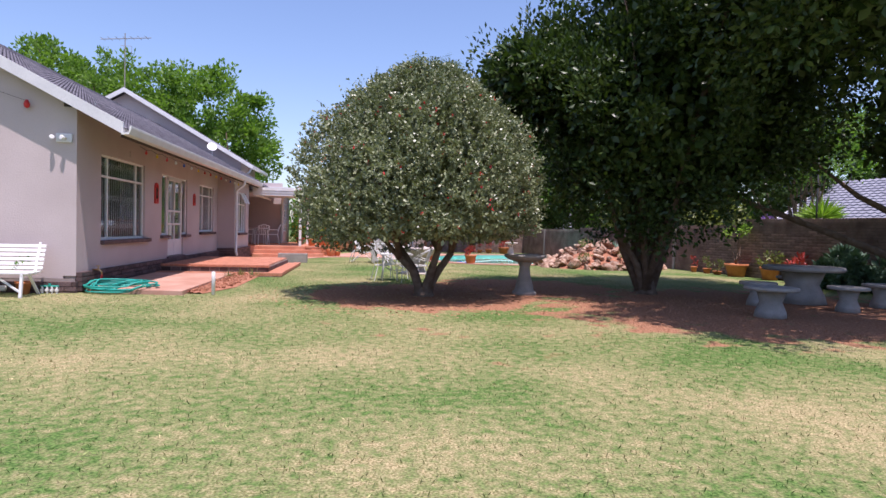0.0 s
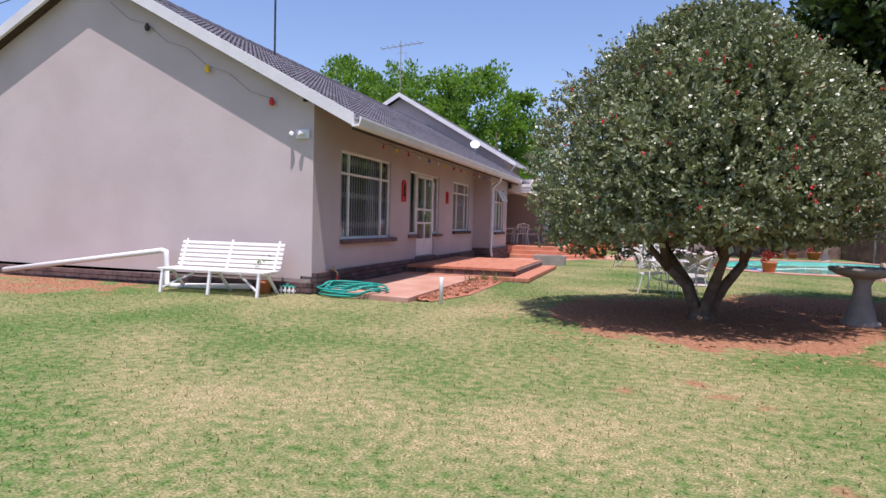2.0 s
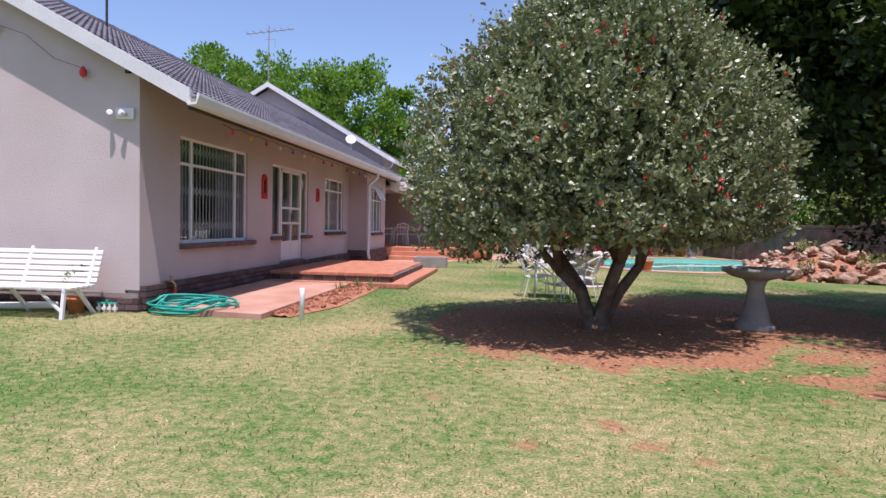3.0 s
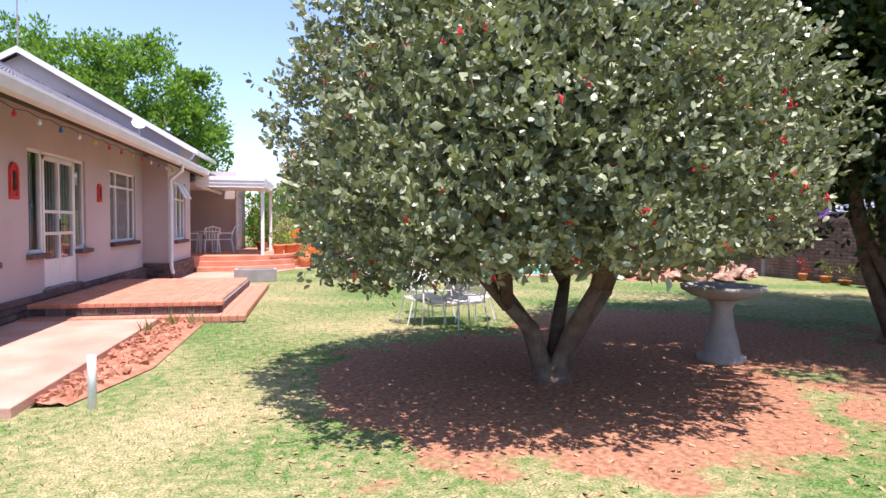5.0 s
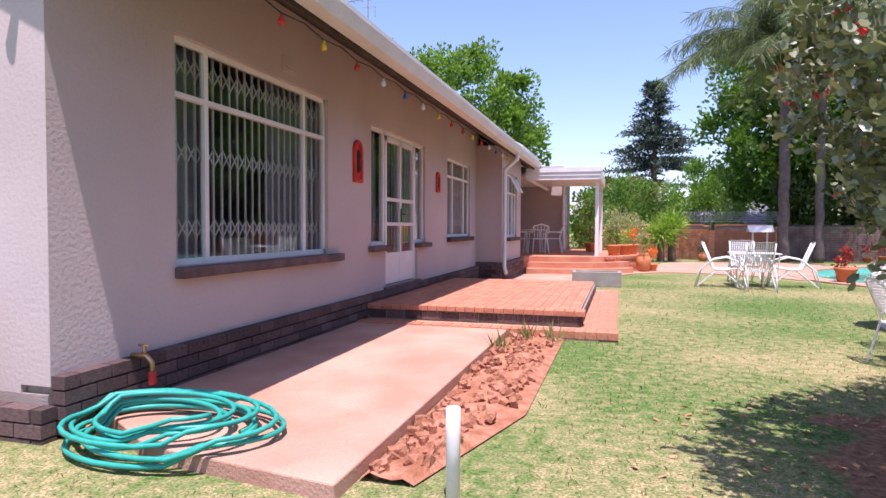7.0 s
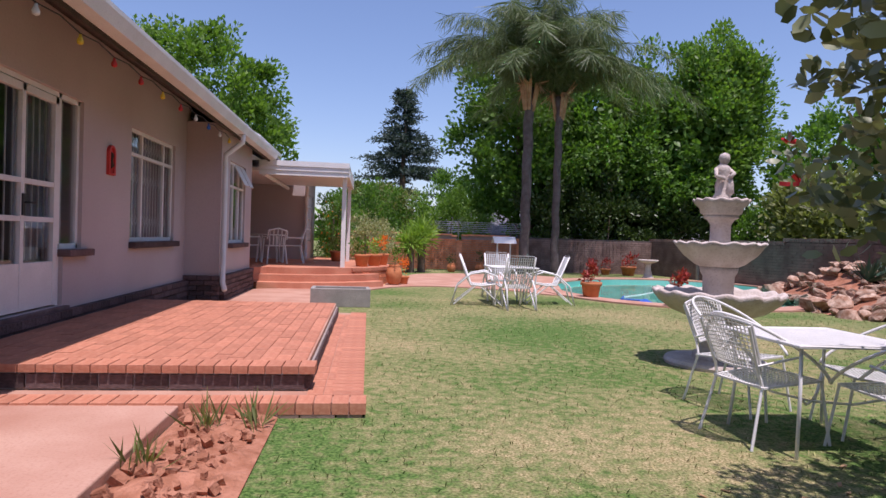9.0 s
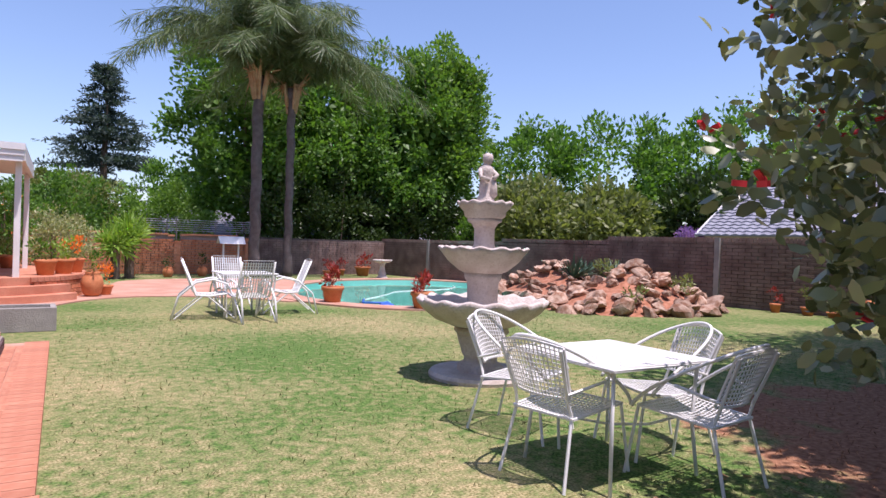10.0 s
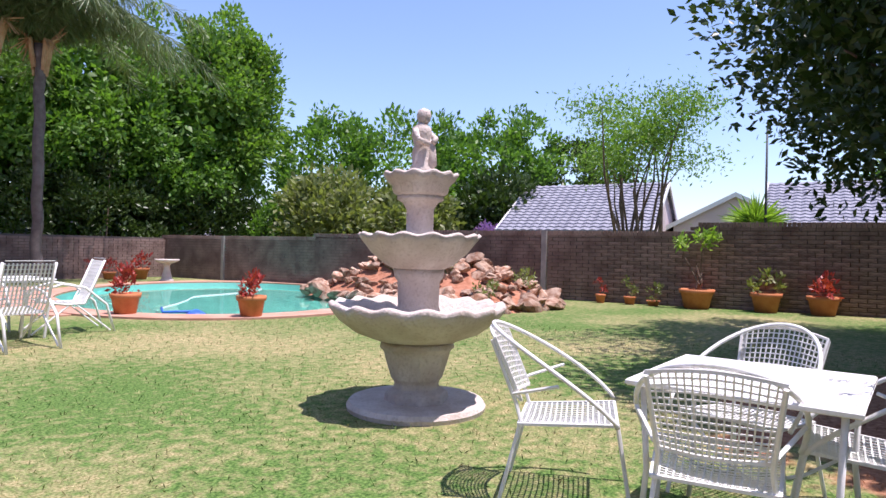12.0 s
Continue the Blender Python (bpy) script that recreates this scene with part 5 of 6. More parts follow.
core = Mesh()
N = 26
core.add([(11.4 + 5.2 * i / N, 8.6 + 8 * j / N, heap(11.4 + 5.2 * i / N, 8.6 + 8 * j / N) * 0.8 - 0.05) for j in range(N + 1) for i in range(N + 1)], [(j * (N + 1) + i, j * (N + 1) + i + 1, (j + 1) * (N + 1) + i + 1, (j + 1) * (N + 1) + i) for j in range(N) for i in range(N) if heap(11.4 + 5.2 * (i + 0.5) / N, 8.6 + 8 * (j + 0.5) / N) > 0.04])
core.done("earth_mound", M_SOIL, rockery)
made = 0
while made < 290:
    x, y = gr.uniform(11.5, 16.7), gr.uniform(8.6, 16.2)
    h = heap(x, y)
    if h <= 0.01:
        continue
    s = gr.uniform(0.16, 0.42) * (1.25 if h < 0.25 else 1)
    o = new("rock", gr.choice(ROCKS))
    o.parent = rockery
    o.matrix_basis = Matrix.Translation((x, y, max(0.02, h * 0.82 + gr.uniform(-0.06, 0.08)))) @ Euler((gr.uniform(-.6, .6), gr.uniform(-.6, .6), gr.uniform(0, 6))).to_matrix().to_4x4() @ Matrix.Diagonal((s * gr.uniform(0.8, 1.4), s * gr.uniform(0.8, 1.3), s * gr.uniform(0.6, 1.0), 1))
    made += 1
for x, y, r in ((15.4, 12.3, 1.0), (14.5, 12.9, 0.9), (15.2, 13.2, 0.85)):
    ag = thing("agave", "spiky grey-green agave growing among the rocks", "plant", pose(x, y, 0.5))
    q = Mesh()
    for i in range(46):
        a, e = gr.uniform(0, 6.28), gr.uniform(0.25, 1.35)
        d = Vector((math.cos(a) * math.cos(e), math.sin(a) * math.cos(e), math.sin(e)))
        s = d.cross(Vector((0, 0, 1))).normalized() * 0.035
        L = r * gr.uniform(0.6, 0.9)
        q.add([-s, s, d * L * .5 + s * 1.1 + Vector((0, 0, -.01)), d * L + Vector((0, 0, -0.06)), d * L * .5 - s * 1.1, d * L * .45 - Vector((0, 0, 0.03))], [(0, 1, 2, 4), (4, 2, 3), (0, 5, 1), (1, 5, 2), (0, 4, 5), (2, 5, 3), (4, 3, 5)])
    q.done("blades", L_YUCCA, ag)
for x, y in ((13, 9.5), (14.6, 9.6), (15.3, 10.2), (13.6, 10.8)):
    p, way, _ = crown_points(120, (0, 0, 0.12), (0.28, 0.28, 0.14), 6, 0.12)
    tagged(leaf_mesh("rockery_shrub", p, 0.09, L_OLIVE, None, way), "low olive green shrub between the rocks", "plant").location = (x, y, heap(x, y) * 0.85 + 0.05)

# ---- trees ----
def tree(name, label, base, stems, crown, n, size, material, clumps, clump_r, trunk_r, seed, hollow=0.55, floor=None, aspect=0.45, category="tree", extra=(), oval=False, fill=0):
    t = thing(name, label, category, pose(*base))
    b = Vector(base)
    P, W, K = [], [], []
    parts = [(crown[0], crown[1], 1.0)] + list(extra)
    tot = sum(q[2] for q in parts)
    for c, r, share in parts:
        p, way, k = crown_points(int(n * share / tot), [c[i] - b[i] for i in range(3)], r, max(4, int(clumps * share / tot)), clump_r, hollow, None if floor is None else floor - b.z)
        P.append(p), W.append(way), K.append(k)
    P, W, K = np.concatenate(P), np.concatenate(W), np.concatenate(K)
    leaf_mesh("foliage", P, size, material, t, W, aspect, oval=oval)
    if fill:
        q = rng.normal(size=(fill, 3))
        q *= 0.76 * rng.random((fill, 1)) ** (1 / 3) / np.linalg.norm(q, axis=1, keepdims=True)
        own = rng.integers(0, len(parts), fill)
        mid, rad = np.array([p[0] for p in parts])[own] - np.array(base), np.array([p[1] for p in parts])[own]
        q = mid + q * rad
        leaf_mesh("inner_foliage", q[q[:, 2] > 1.5], size * 1.7, material, t, None, 0.65, up=0)
    m = Mesh()
    g = random.Random(seed)
    for i in range(stems):
        a = 2 * math.pi * i / stems + g.random()
        foot = Vector((0.5 * trunk_r * math.cos(a) * (stems > 1), 0.5 * trunk_r * math.sin(a) * (stems > 1), -0.05))
        ends = [Vector(K[g.randrange(len(K))]) for _ in range(6)]
        ends.sort(key=lambda e: -(e.x * math.cos(a) + e.y * math.sin(a)))
        limbs(m, foot, ends[:3 if stems > 1 else 6], trunk_r / (1.5 if stems > 1 else 1), seed + i, 0.22 * clump_r + 0.1, 0.4)
    m.lathe([(trunk_r * 1.7, -0.06), (trunk_r * 1.2, 0.12), (trunk_r * 1.0, 0.3), (trunk_r * 0.6, 0.45)], 10)
    m.done("trunk", M_BARK, t, smooth=True)
    return t, P, K


def shrub_radius(z, a):
    """Outline of the clipped dome: flat skirt low down, uneven lobes all round."""
    u = np.where(z > 1.95, np.clip(1 - np.clip((z - 1.95) / 2.55, 0, 1) ** 2.0, 0, 1) ** 0.8, 1 - 0.24 * np.clip((1.95 - z) / 1.1, 0, 1) ** 1.8)
    lobe = 1 + 0.10 * np.cos(a - 2.4) + 0.06 * np.cos(a + 1.57) + 0.04 * np.sin(3 * a + 1.1 + z) + 0.05 * np.sin(5 * a - 2.9 * z) + 0.045 * np.sin(11 * a + 4.7 * z) + 0.03 * np.sin(19 * a - 8 * z)
    return 2.2 * u * lobe + 0.08


sh = thing("feijoa_tree", "broad grey-green shrub tree with red blossoms and forked trunk", "tree", pose(6.32, 0.1, 0))
# leafy shoots, each a short twig with leaves in pairs up to its tip
NS, NL = 5200, 15
sa = rng.uniform(0, 2 * np.pi, NS)
low = 1.02 - 0.24 * np.cos(sa - 2.2)  # the skirt hangs lower towards the house
sz = low + (4.38 - low) * rng.random(NS) ** 0.95
sr = shrub_radius(sz, sa) * (1 - 0.30 * rng.random(NS) ** 2.2)
foot = np.stack([sr * np.cos(sa), sr * np.sin(sa), sz], 1)
way = np.stack([np.cos(sa), np.sin(sa), 0.25 + 0.55 * (sz - 1.0) / 2.0], 1) + rng.normal(size=(NS, 3)) * 0.42
way /= np.linalg.norm(way, axis=1, keepdims=True)
span = rng.uniform(0.12, 0.30, NS) + 0.28 * (rng.random(NS) < 0.10)
u = np.linspace(0.1, 1.0, NL)
SP = (foot[:, None, :] + way[:, None, :] * (u[None, :, None] - 0.55) * span[:, None, None]).reshape(-1, 3) + rng.normal(size=(NS * NL, 3)) * 0.012
leaf_mesh("foliage", SP, 0.057, L_SHRUB, sh, np.repeat(way, NL, axis=0) * 0.75, 0.56, up=0.12, oval=True)
# older leaves inside the crown
NI = 34000
iz, ia = rng.uniform(1.12, 4.1, NI), rng.uniform(0, 2 * np.pi, NI)
ir = shrub_radius(iz, ia) * np.sqrt(rng.random(NI)) * 0.84
leaf_mesh("inner_foliage", np.stack([ir * np.cos(ia), ir * np.sin(ia), iz], 1), 0.105, L_SHRUB, sh, None, 0.6, up=0)
m = Mesh()
g = random.Random(3)
for i in range(5):
    a = 2 * math.pi * i / 5 + g.uniform(-0.3, 0.3)
    d = Vector((math.cos(a), math.sin(a), 0))
    knee = d * g.uniform(0.42, 0.62) + Vector((0, 0, g.uniform(0.75, 1.05)))
    m.tube([d * 0.07 + Vector((0, 0, -0.05)), d * 0.12 + Vector((0, 0, 0.2)), d * 0.27 + Vector((g.uniform(-.05, .05), g.uniform(-.05, .05), 0.5)), knee], [0.105, 0.085, 0.075, 0.06], 8)
    for k in range(4):
        b = a + g.uniform(-0.7, 0.7)
        e = Vector((math.cos(b), math.sin(b), 0)) * g.uniform(0.8, 1.9) + Vector((0, 0, g.uniform(1.5, 3.4)))
        h = knee.lerp(e, 0.5) + Vector((g.uniform(-.12, .12), g.uniform(-.12, .12), 0.1))
        m.tube([knee - d * 0.02 - Vector((0, 0, 0.04)), knee.lerp(h, 0.5) + Vector((0, 0, 0.05)), h, e], [0.055, 0.042, 0.03, 0.01], 6)
m.lathe([(0.24, -0.06), (0.19, 0.06), (0.15, 0.16), (0.05, 0.24)], 10)
m.done("trunk", M_BARK, sh, smooth=True)
fl = Mesh()
for i in range(340):
    p = SP[rng.integers(0, len(SP))]
    for j in range(3):
        fl.box(-.007, .007, -.016, .016, -.004, .004, pose(*(p + rng.normal(size=3) * 0.015), *rng.uniform(0, 180, 3)))
tagged(fl.done("blossoms", L_BERRY, sh), kind="stuff")
tree("shade_tree", "dark dense garden tree with forked trunk over the lawn", (11.3, 1.0, 0), 4, ((11.3, 0.9, 3.7), (3.0, 3.0, 2.6)), 62000, 0.125, L_DARK, 300, 0.55, 0.18, 8, 0.3, 1.2, 0.5,
     extra=(((12.4, 0.2, 6.6), (3.8, 3.6, 2.6), 0.8),), fill=14000)
tree("shade_tree", "large spreading dark garden tree beside the boundary wall", (18.5, -1.2, 0), 1, ((14.6, -2.6, 6.2), (5.2, 4.8, 3.0)), 80000, 0.14, L_DARK, 360, 0.7, 0.15, 12, 0.4, 2.2, 0.5,
     extra=(((13.2, 2.5, 4.5), (3.1, 3.0, 2.5), 1.0), ((11.9, -4.4, 5.6), (2.8, 2.5, 1.6), 0.35), ((10.2, 2.3, 4.6), (2.0, 2.3, 1.5), 0.25), ((8.9, 1.7, 4.7), (1.5, 1.9, 1.1), 0.16), ((16.6, -1.4, 3.6), (1.7, 3.0, 1.5), 0.25)), fill=20000)

# trees beyond the back wall
back_trees = [
    ((10.8, 29.5, 0), ((10.8, 29.5, 6.0), (3.9, 3.5, 5.4)), L_GREEN), ((14.2, 29.5, 0), ((14.2, 29.5, 5.8), (4.2, 3.6, 5.2)), L_GREEN), ((17.0, 28.5, 0), ((17.0, 28.5, 5.6), (3.6, 3.3, 5.0)), L_GREEN),
    ((19.2, 27.5, 0), ((19.2, 27.5, 7.4), (2.1, 2.1, 4.0)), L_BRIGHT)]
for i, (b, c, lm) in enumerate(back_trees):
    tree("garden_tree", "tall leafy green tree standing beyond the garden wall", b, 1, c, 19000, 0.24, lm, 130, 0.75, 0.22, 20 + i, 0.5, 1.0, 0.55, fill=4000)
for i, (b, c, lm, nn) in enumerate([
        ((29, 25, 0), ((29, 25, 4.6), (4.6, 4.0, 3.6)), L_GREEN, 11000), ((33, 22, 0), ((33, 22, 4.8), (4.6, 4.0, 3.9)), L_GREEN, 14000), ((37, 19, 0), ((37, 19, 4.2), (4.5, 4.0, 3.2)), L_DARK, 12000), ((26, 29, 0), ((26, 29, 4.5), (3.5, 3.5, 3.8)), L_GREEN, 12000),
        ((22, 23.5, 0), ((22, 23.5, 2.4), (2.3, 2.2, 1.9)), L_OLIVE, 9000), ((24.5, 21.5, 0), ((24.5, 21.5, 2.3), (2.0, 2.0, 1.7)), L_OLIVE, 8000), ((29, 19.5, 0), ((29, 19.5, 2.6), (2.2, 2.2, 2.2)), L_DARK, 8000),
        ((48, 2, 0), ((48, 2, 4.6), (5, 5, 3)), L_GREEN, 8000), ((46, -12, 0), ((46, -12, 4.6), (5, 5, 3)), L_GREEN, 8000)]):
    tree("garden_tree", "leafy green tree beyond the boundary wall", b, 1, c, int(nn * 0.72), 0.30, lm, 80, 0.7, 0.18, 40 + i, 0.5, 0.4, 0.55)
p, way, _ = crown_points(3000, (0, 0, 1.7), (0.8, 0.8, 0.6), 20, 0.3)
tagged(leaf_mesh("jacaranda", p, 0.12, L_PURPLE, None, way), "purple blossoming tree top behind the wall", "tree").location = (26.5, 18.2, 0)

# trees behind the house
for i, (b, c, nn) in enumerate([((-13, 41, 0), ((-13, 41, 10.2), (4.6, 4.2, 4.6)), 15000), ((-7, 40, 0), ((-7, 40, 9.4), (4.8, 4.5, 4.6)), 16000), ((-20, 43, 0), ((-20, 43, 11.4), (4.6, 4.2, 4.6)), 14000), ((-4.9, 39, 0), ((-4.9, 39, 6.6), (3.2, 3, 4.2)), 11000)]):
    tree("garden_tree", "tall bright green tree rising behind the house", b, 1, c, int(nn * 0.75), 0.34, L_BRIGHT, 90, 0.8, 0.25, 60 + i, 0.5, 1.5, 0.55)

# spruce
sp = thing("cedar_tree", "tall dark blue-green cedar in tiered branches", "tree", pose(5.5, 47, 0))
Mesh().tube([(0, 0, 0), (0, 0, 6), (0.1, 0, 12.6)], [0.3, 0.2, 0.03], 8).done("trunk", M_BARK, sp)
P, W = [], []
for i in range(150):
    z = rng.uniform(2.0, 12.4)
    L = 0.35 + (12.8 - z) * 0.44 * rng.uniform(0.7, 1.1)
    a = rng.uniform(0, 6.28)
    k = int(30 + L * 55)
    s = rng.random(k) ** 0.7 * L
    sp_p = np.stack([np.cos(a) * s + rng.normal(size=k) * 0.10 * (0.4 + s), np.sin(a) * s + rng.normal(size=k) * 0.10 * (0.4 + s), z - 0.05 * s + rng.normal(size=k) * 0.07], 1)
    P.append(sp_p), W.append(np.tile([np.cos(a), np.sin(a), -0.1], (k, 1)))
leaf_mesh("needles", np.concatenate(P), 0.30, L_SPRUCE, sp, np.concatenate(W), 0.3, up=0)

# palms
def palm(x, y, h, r, seed, n=34):
    g = random.Random(seed)
    t = thing("palm_tree", "tall feather palm with grey trunk and drooping fronds", "palm tree", pose(x, y, 0))
    m = Mesh()
    m.tube([(0.02 * math.sin(i), 0.02 * math.cos(i * 1.3), h * i / 30) for i in range(31)], [r * (1.25 - 0.35 * min(1, i / 4)) * (1.03 if i % 2 else 0.97) for i in range(31)], 12)
    m.done("trunk", M_PALMBARK, t, smooth=True)
    sh = Mesh()
    for i in range(26):
        a = g.uniform(0, 6.28)
        d = Vector((math.cos(a), math.sin(a), 0))
        sh.tube([d * r * 0.9 + Vector((0, 0, h - 0.5 - g.random() * 0.4)), d * (r * 1.8) + Vector((0, 0, h + 0.1)), d * r * g.uniform(2, 4.5) + Vector((0, 0, h + g.uniform(-0.5, 0.6)))], [0.05, 0.06, 0.015], 5)
    sh.done("frond_bases", M_DRYFROND, t)
    P, W, rib = [], [], Mesh()
    for i in range(n):
        a, e = g.uniform(0, 6.28), g.uniform(0.62, 1.5)
        L = g.uniform(4.0, 5.6)
        d = Vector((math.cos(a), math.sin(a), 0))
        pts = []
        for s in range(9):
            u = s / 8
            pts.append(Vector((0, 0, h + 0.1)) + d * (L * (u * math.cos(e) * 0.85 + 0.25 * u * u)) + Vector((0, 0, L * (u * math.sin(e) - (0.28 + 0.55 * math.cos(e)) * u ** 2.6))))
        rib.tube(pts, [0.022 - 0.002 * s for s in range(9)], 4)
        for s in range(330):
            u = g.uniform(0.15, 1)
            q = u * 8
            j = min(7, int(q))
            P.append(pts[j].lerp(pts[j + 1], q - j))
            side = Vector((-d.y, d.x, 0)) * g.choice((-1, 1))
            W.append(side * 0.9 + d * 0.5 + Vector((g.uniform(-.5, .5), g.uniform(-.5, .5), -1.0 + g.uniform(-.4, .5))))
    rib.done("ribs", L_PALM, t)
    leaf_mesh("fronds", np.array(P), 0.7, L_PALM, t, np.array(W) * 1.6, 0.034, up=-0.25)


palm(8.85, 22.5, 6.9, 0.2, 3, 50)
palm(9.98, 22.4, 6.6, 0.155, 4, 40)

# shrubs round the patio
def bush(name, label, c, r, n, size, material, cl=30, cr=0.3, fl=None):
    t = thing(name, label, "shrub", pose(c[0], c[1], 0))
    p, way, k = crown_points(n, (0, 0, c[2]), r, cl, cr, 0.4, 0.05)
    leaf_mesh("foliage", p, size, material, t, way)
    m = Mesh()
    limbs(m, (0, 0, -0.03), [Vector(q) for q in k[:6]], 0.05, 3, 0.1)
    m.done("stem", M_BARK, t)
    if fl:
        pp = p[rng.integers(0, len(p), 160)]
        leaf_mesh("flowers", pp, size * 0.9, fl, t, None, 0.8)


bush("shrub", "rounded variegated shrub trimmed to a ball", (3.1, 19.7, 1.1), (0.8, 0.8, 0.75), 5200, 0.08, L_PALE, 60, 0.22)
bush("shrub", "loose green shrub with orange flowers by the patio", (1.95, 21.2, 1.4), (0.6, 1.3, 1.3), 6000, 0.1, L_GREEN, 50, 0.3, L_FLOWER)
bush("shrub", "tall mixed shrubs behind the red brick wall", (3.2, 26.5, 1.7), (2.2, 1.6, 1.7), 6500, 0.16, L_GREEN, 40, 0.5)
bush("shrub", "bright green feathery bushes beyond the wall", (6.6, 27.5, 1.7), (2.0, 1.6, 1.6), 6500, 0.16, L_BRIGHT, 40, 0.45)
bush("shrub", "leafy bushes behind the shaded back wall", (13.6, 26.4, 2.1), (4.8, 1.0, 2.0), 13000, 0.2, L_DARK, 70, 0.5)
bush("shrub", "dark undergrowth beneath the trees behind the wall", (18.6, 26.6, 1.8), (3.4, 1.0, 1.8), 8000, 0.2, L_DARK, 60, 0.5)
bush("shrub", "pale green tall tree behind the patio", (3.4, 33, 2.6), (2.0, 2, 1.9), 7000, 0.2, L_OLIVE, 40, 0.5)
bush("shrub", "broad green tree behind the garden wall", (8.0, 36, 2.6), (2.6, 2, 2.4), 7000, 0.24, L_GREEN, 40, 0.6)
bush("shrub", "green shrubs filling the gap behind the wall", (20.6, 26.0, 1.7), (1.8, 1.4, 1.6), 3500, 0.2, L_GREEN, 40, 0.45)
bush("shrub", "dark shrub hanging over the side wall", (-11.9, -0.5, 1.6), (0.65, 0.5, 0.9), 2500, 0.09, L_DARK, 30, 0.2)
bush("shrub", "dense dark shrubs along the shaded wall", (18.2, -1.0, 0.8), (0.6, 2.2, 0.7), 5000, 0.12, L_DARK, 40, 0.3)
bush("shrub", "dark strap-leaved plants at the shaded wall", (17.3, 2.2, 0.5), (0.7, 1.0, 0.5), 2600, 0.2, L_YUCCA, 24, 0.2)
for x, y, h in ((4.55, 21.3, 1.4), (4.95, 21.6, 1.8)):
    cy = thing("cycad", "young palm-like plant with arching lime fronds", "plant", pose(x, y, 0))
    Mesh().lathe([(0.14, -0.02), (0.12, h * 0.5), (0.08, h * 0.75)], 10).done("stem", M_BARK, cy)
    d = rng.normal(size=(500, 3))
    d /= np.linalg.norm(d, axis=1, keepdims=True)
    q = np.array([0, 0, h * 0.75]) + d * rng.random((500, 1)) * 0.45
    leaf_mesh("fronds", q, 0.34, L_LIME, cy, d * 1.5, 0.16)

# thin feathery tree and spiky yucca behind the right wall
ac = thing("feathery_tree", "sparse feathery tree with many thin upright limbs", "tree", pose(21.6, 9.9, 0))
m = Mesh()
g = random.Random(9)
ends = []
for i in range(17):
    a, r = g.uniform(0, 6.28), g.uniform(0.5, 3.0)
    ends.append(Vector((r * math.cos(a), r * math.sin(a), g.uniform(3.6, 6.0))))
limbs(m, (0, 0, -0.05), ends, 0.09, 9, 0.3, 0.3)
m.done("trunk", M_BARK, ac)
P = np.concatenate([np.array(e) + rng.normal(size=(620, 3)) * np.array([0.55, 0.55, 0.26]) for e in ends])
leaf_mesh("foliage", P, 0.13, L_BRIGHT, ac, None, 0.4)
yu = thing("yucca", "bright green spiky yucca head above the wall", "plant", pose(19.6, 6.2, 0))
Mesh().lathe([(0.1, -0.02), (0.09, 1.9)], 8).done("stem", M_BARK, yu)
d = rng.normal(size=(420, 3))
d[:, 2] = np.abs(d[:, 2]) * 0.9 - 0.25
d /= np.linalg.norm(d, axis=1, keepdims=True)
leaf_mesh("blades", np.array([0, 0, 1.95]) + d * 0.08, 0.62, L_LIME, yu, d * 4, 0.08, up=0)

# ---- neighbouring houses ----
def tiled_house(name, label, m, lx, ly, hw, rise, wallmat, tilemat, gable=True):
    """House with walls, a pitched roof of stepped tile rows and white barge boards; ridge along x."""
    t = thing(name, label, "house", m)
    w = Mesh()
    v = [(-lx / 2, -ly / 2), (lx / 2, -ly / 2), (lx / 2, ly / 2), (-lx / 2, ly / 2)]
    w.prism(v, 0, hw)
    for sx in (-1, 1):
        x0, x1 = sorted((sx * lx / 2, sx * (lx / 2 - 0.2)))
        w.add([(x, y, z) for x in (x0, x1) for y, z in ((-ly / 2, hw), (ly / 2, hw), (0, hw + rise))], [(0, 1, 2), (5, 4, 3), (0, 3, 4, 1), (1, 4, 5, 2), (2, 5, 3, 0)])
    w.done("wall", wallmat, t)
    r = Mesh()
    ov, k = 0.35, 16
    for s in (-1, 1):
        for i in range(k):
            ya, yb = (ly / 2 + ov) * i / k, (ly / 2 + ov) * (i + 1) / k + 0.02
            za, zb = hw + rise - (rise + ov * rise / (ly / 2)) * i / k, hw + rise - (rise + ov * rise / (ly / 2)) * (i + 1) / k
            nt = int(lx / 0.34)
            for j in range(nt):
                xa, xb = -lx / 2 - 0.2 + (lx + 0.4) * j / nt, -lx / 2 - 0.2 + (lx + 0.4) * (j + 1) / nt
                xm = (xa + xb) / 2
                r.add([(xa, s * ya, za + .02), (xm, s * ya, za + 0.06), (xb, s * ya, za + .02), (xb, s * yb, zb + 0.055), (xm, s * yb, zb + 0.10), (xa, s * yb, zb + 0.055), (xa, s * yb, zb), (xb, s * yb, zb)], [(0, 1, 4, 5)[::s], (1, 2, 3, 4)[::s], (5, 4, 3, 7, 6)[::s]])
    tagged(r.done("roof_tiles", tilemat, t), kind="stuff")
    for sx in (-1, 1):
        b = Mesh()
        x = sx * (lx / 2 + 0.22)
        for s in (-1, 1):
            e = ly / 2 + ov
            ze = hw - ov * rise / (ly / 2)
            q = [(x, 0, hw + rise + .1), (x, s * e, ze + .1), (x, s * e, ze - .1), (x, 0, hw + rise - .1)]
            b.add(q + [(a - sx * 0.06, c, z) for a, c, z in q], [(0, 1, 2, 3), (7, 6, 5, 4), (0, 4, 5, 1), (1, 5, 6, 2), (2, 6, 7, 3)])
        b.done("barge_board", M_WHITE, t)
    return t


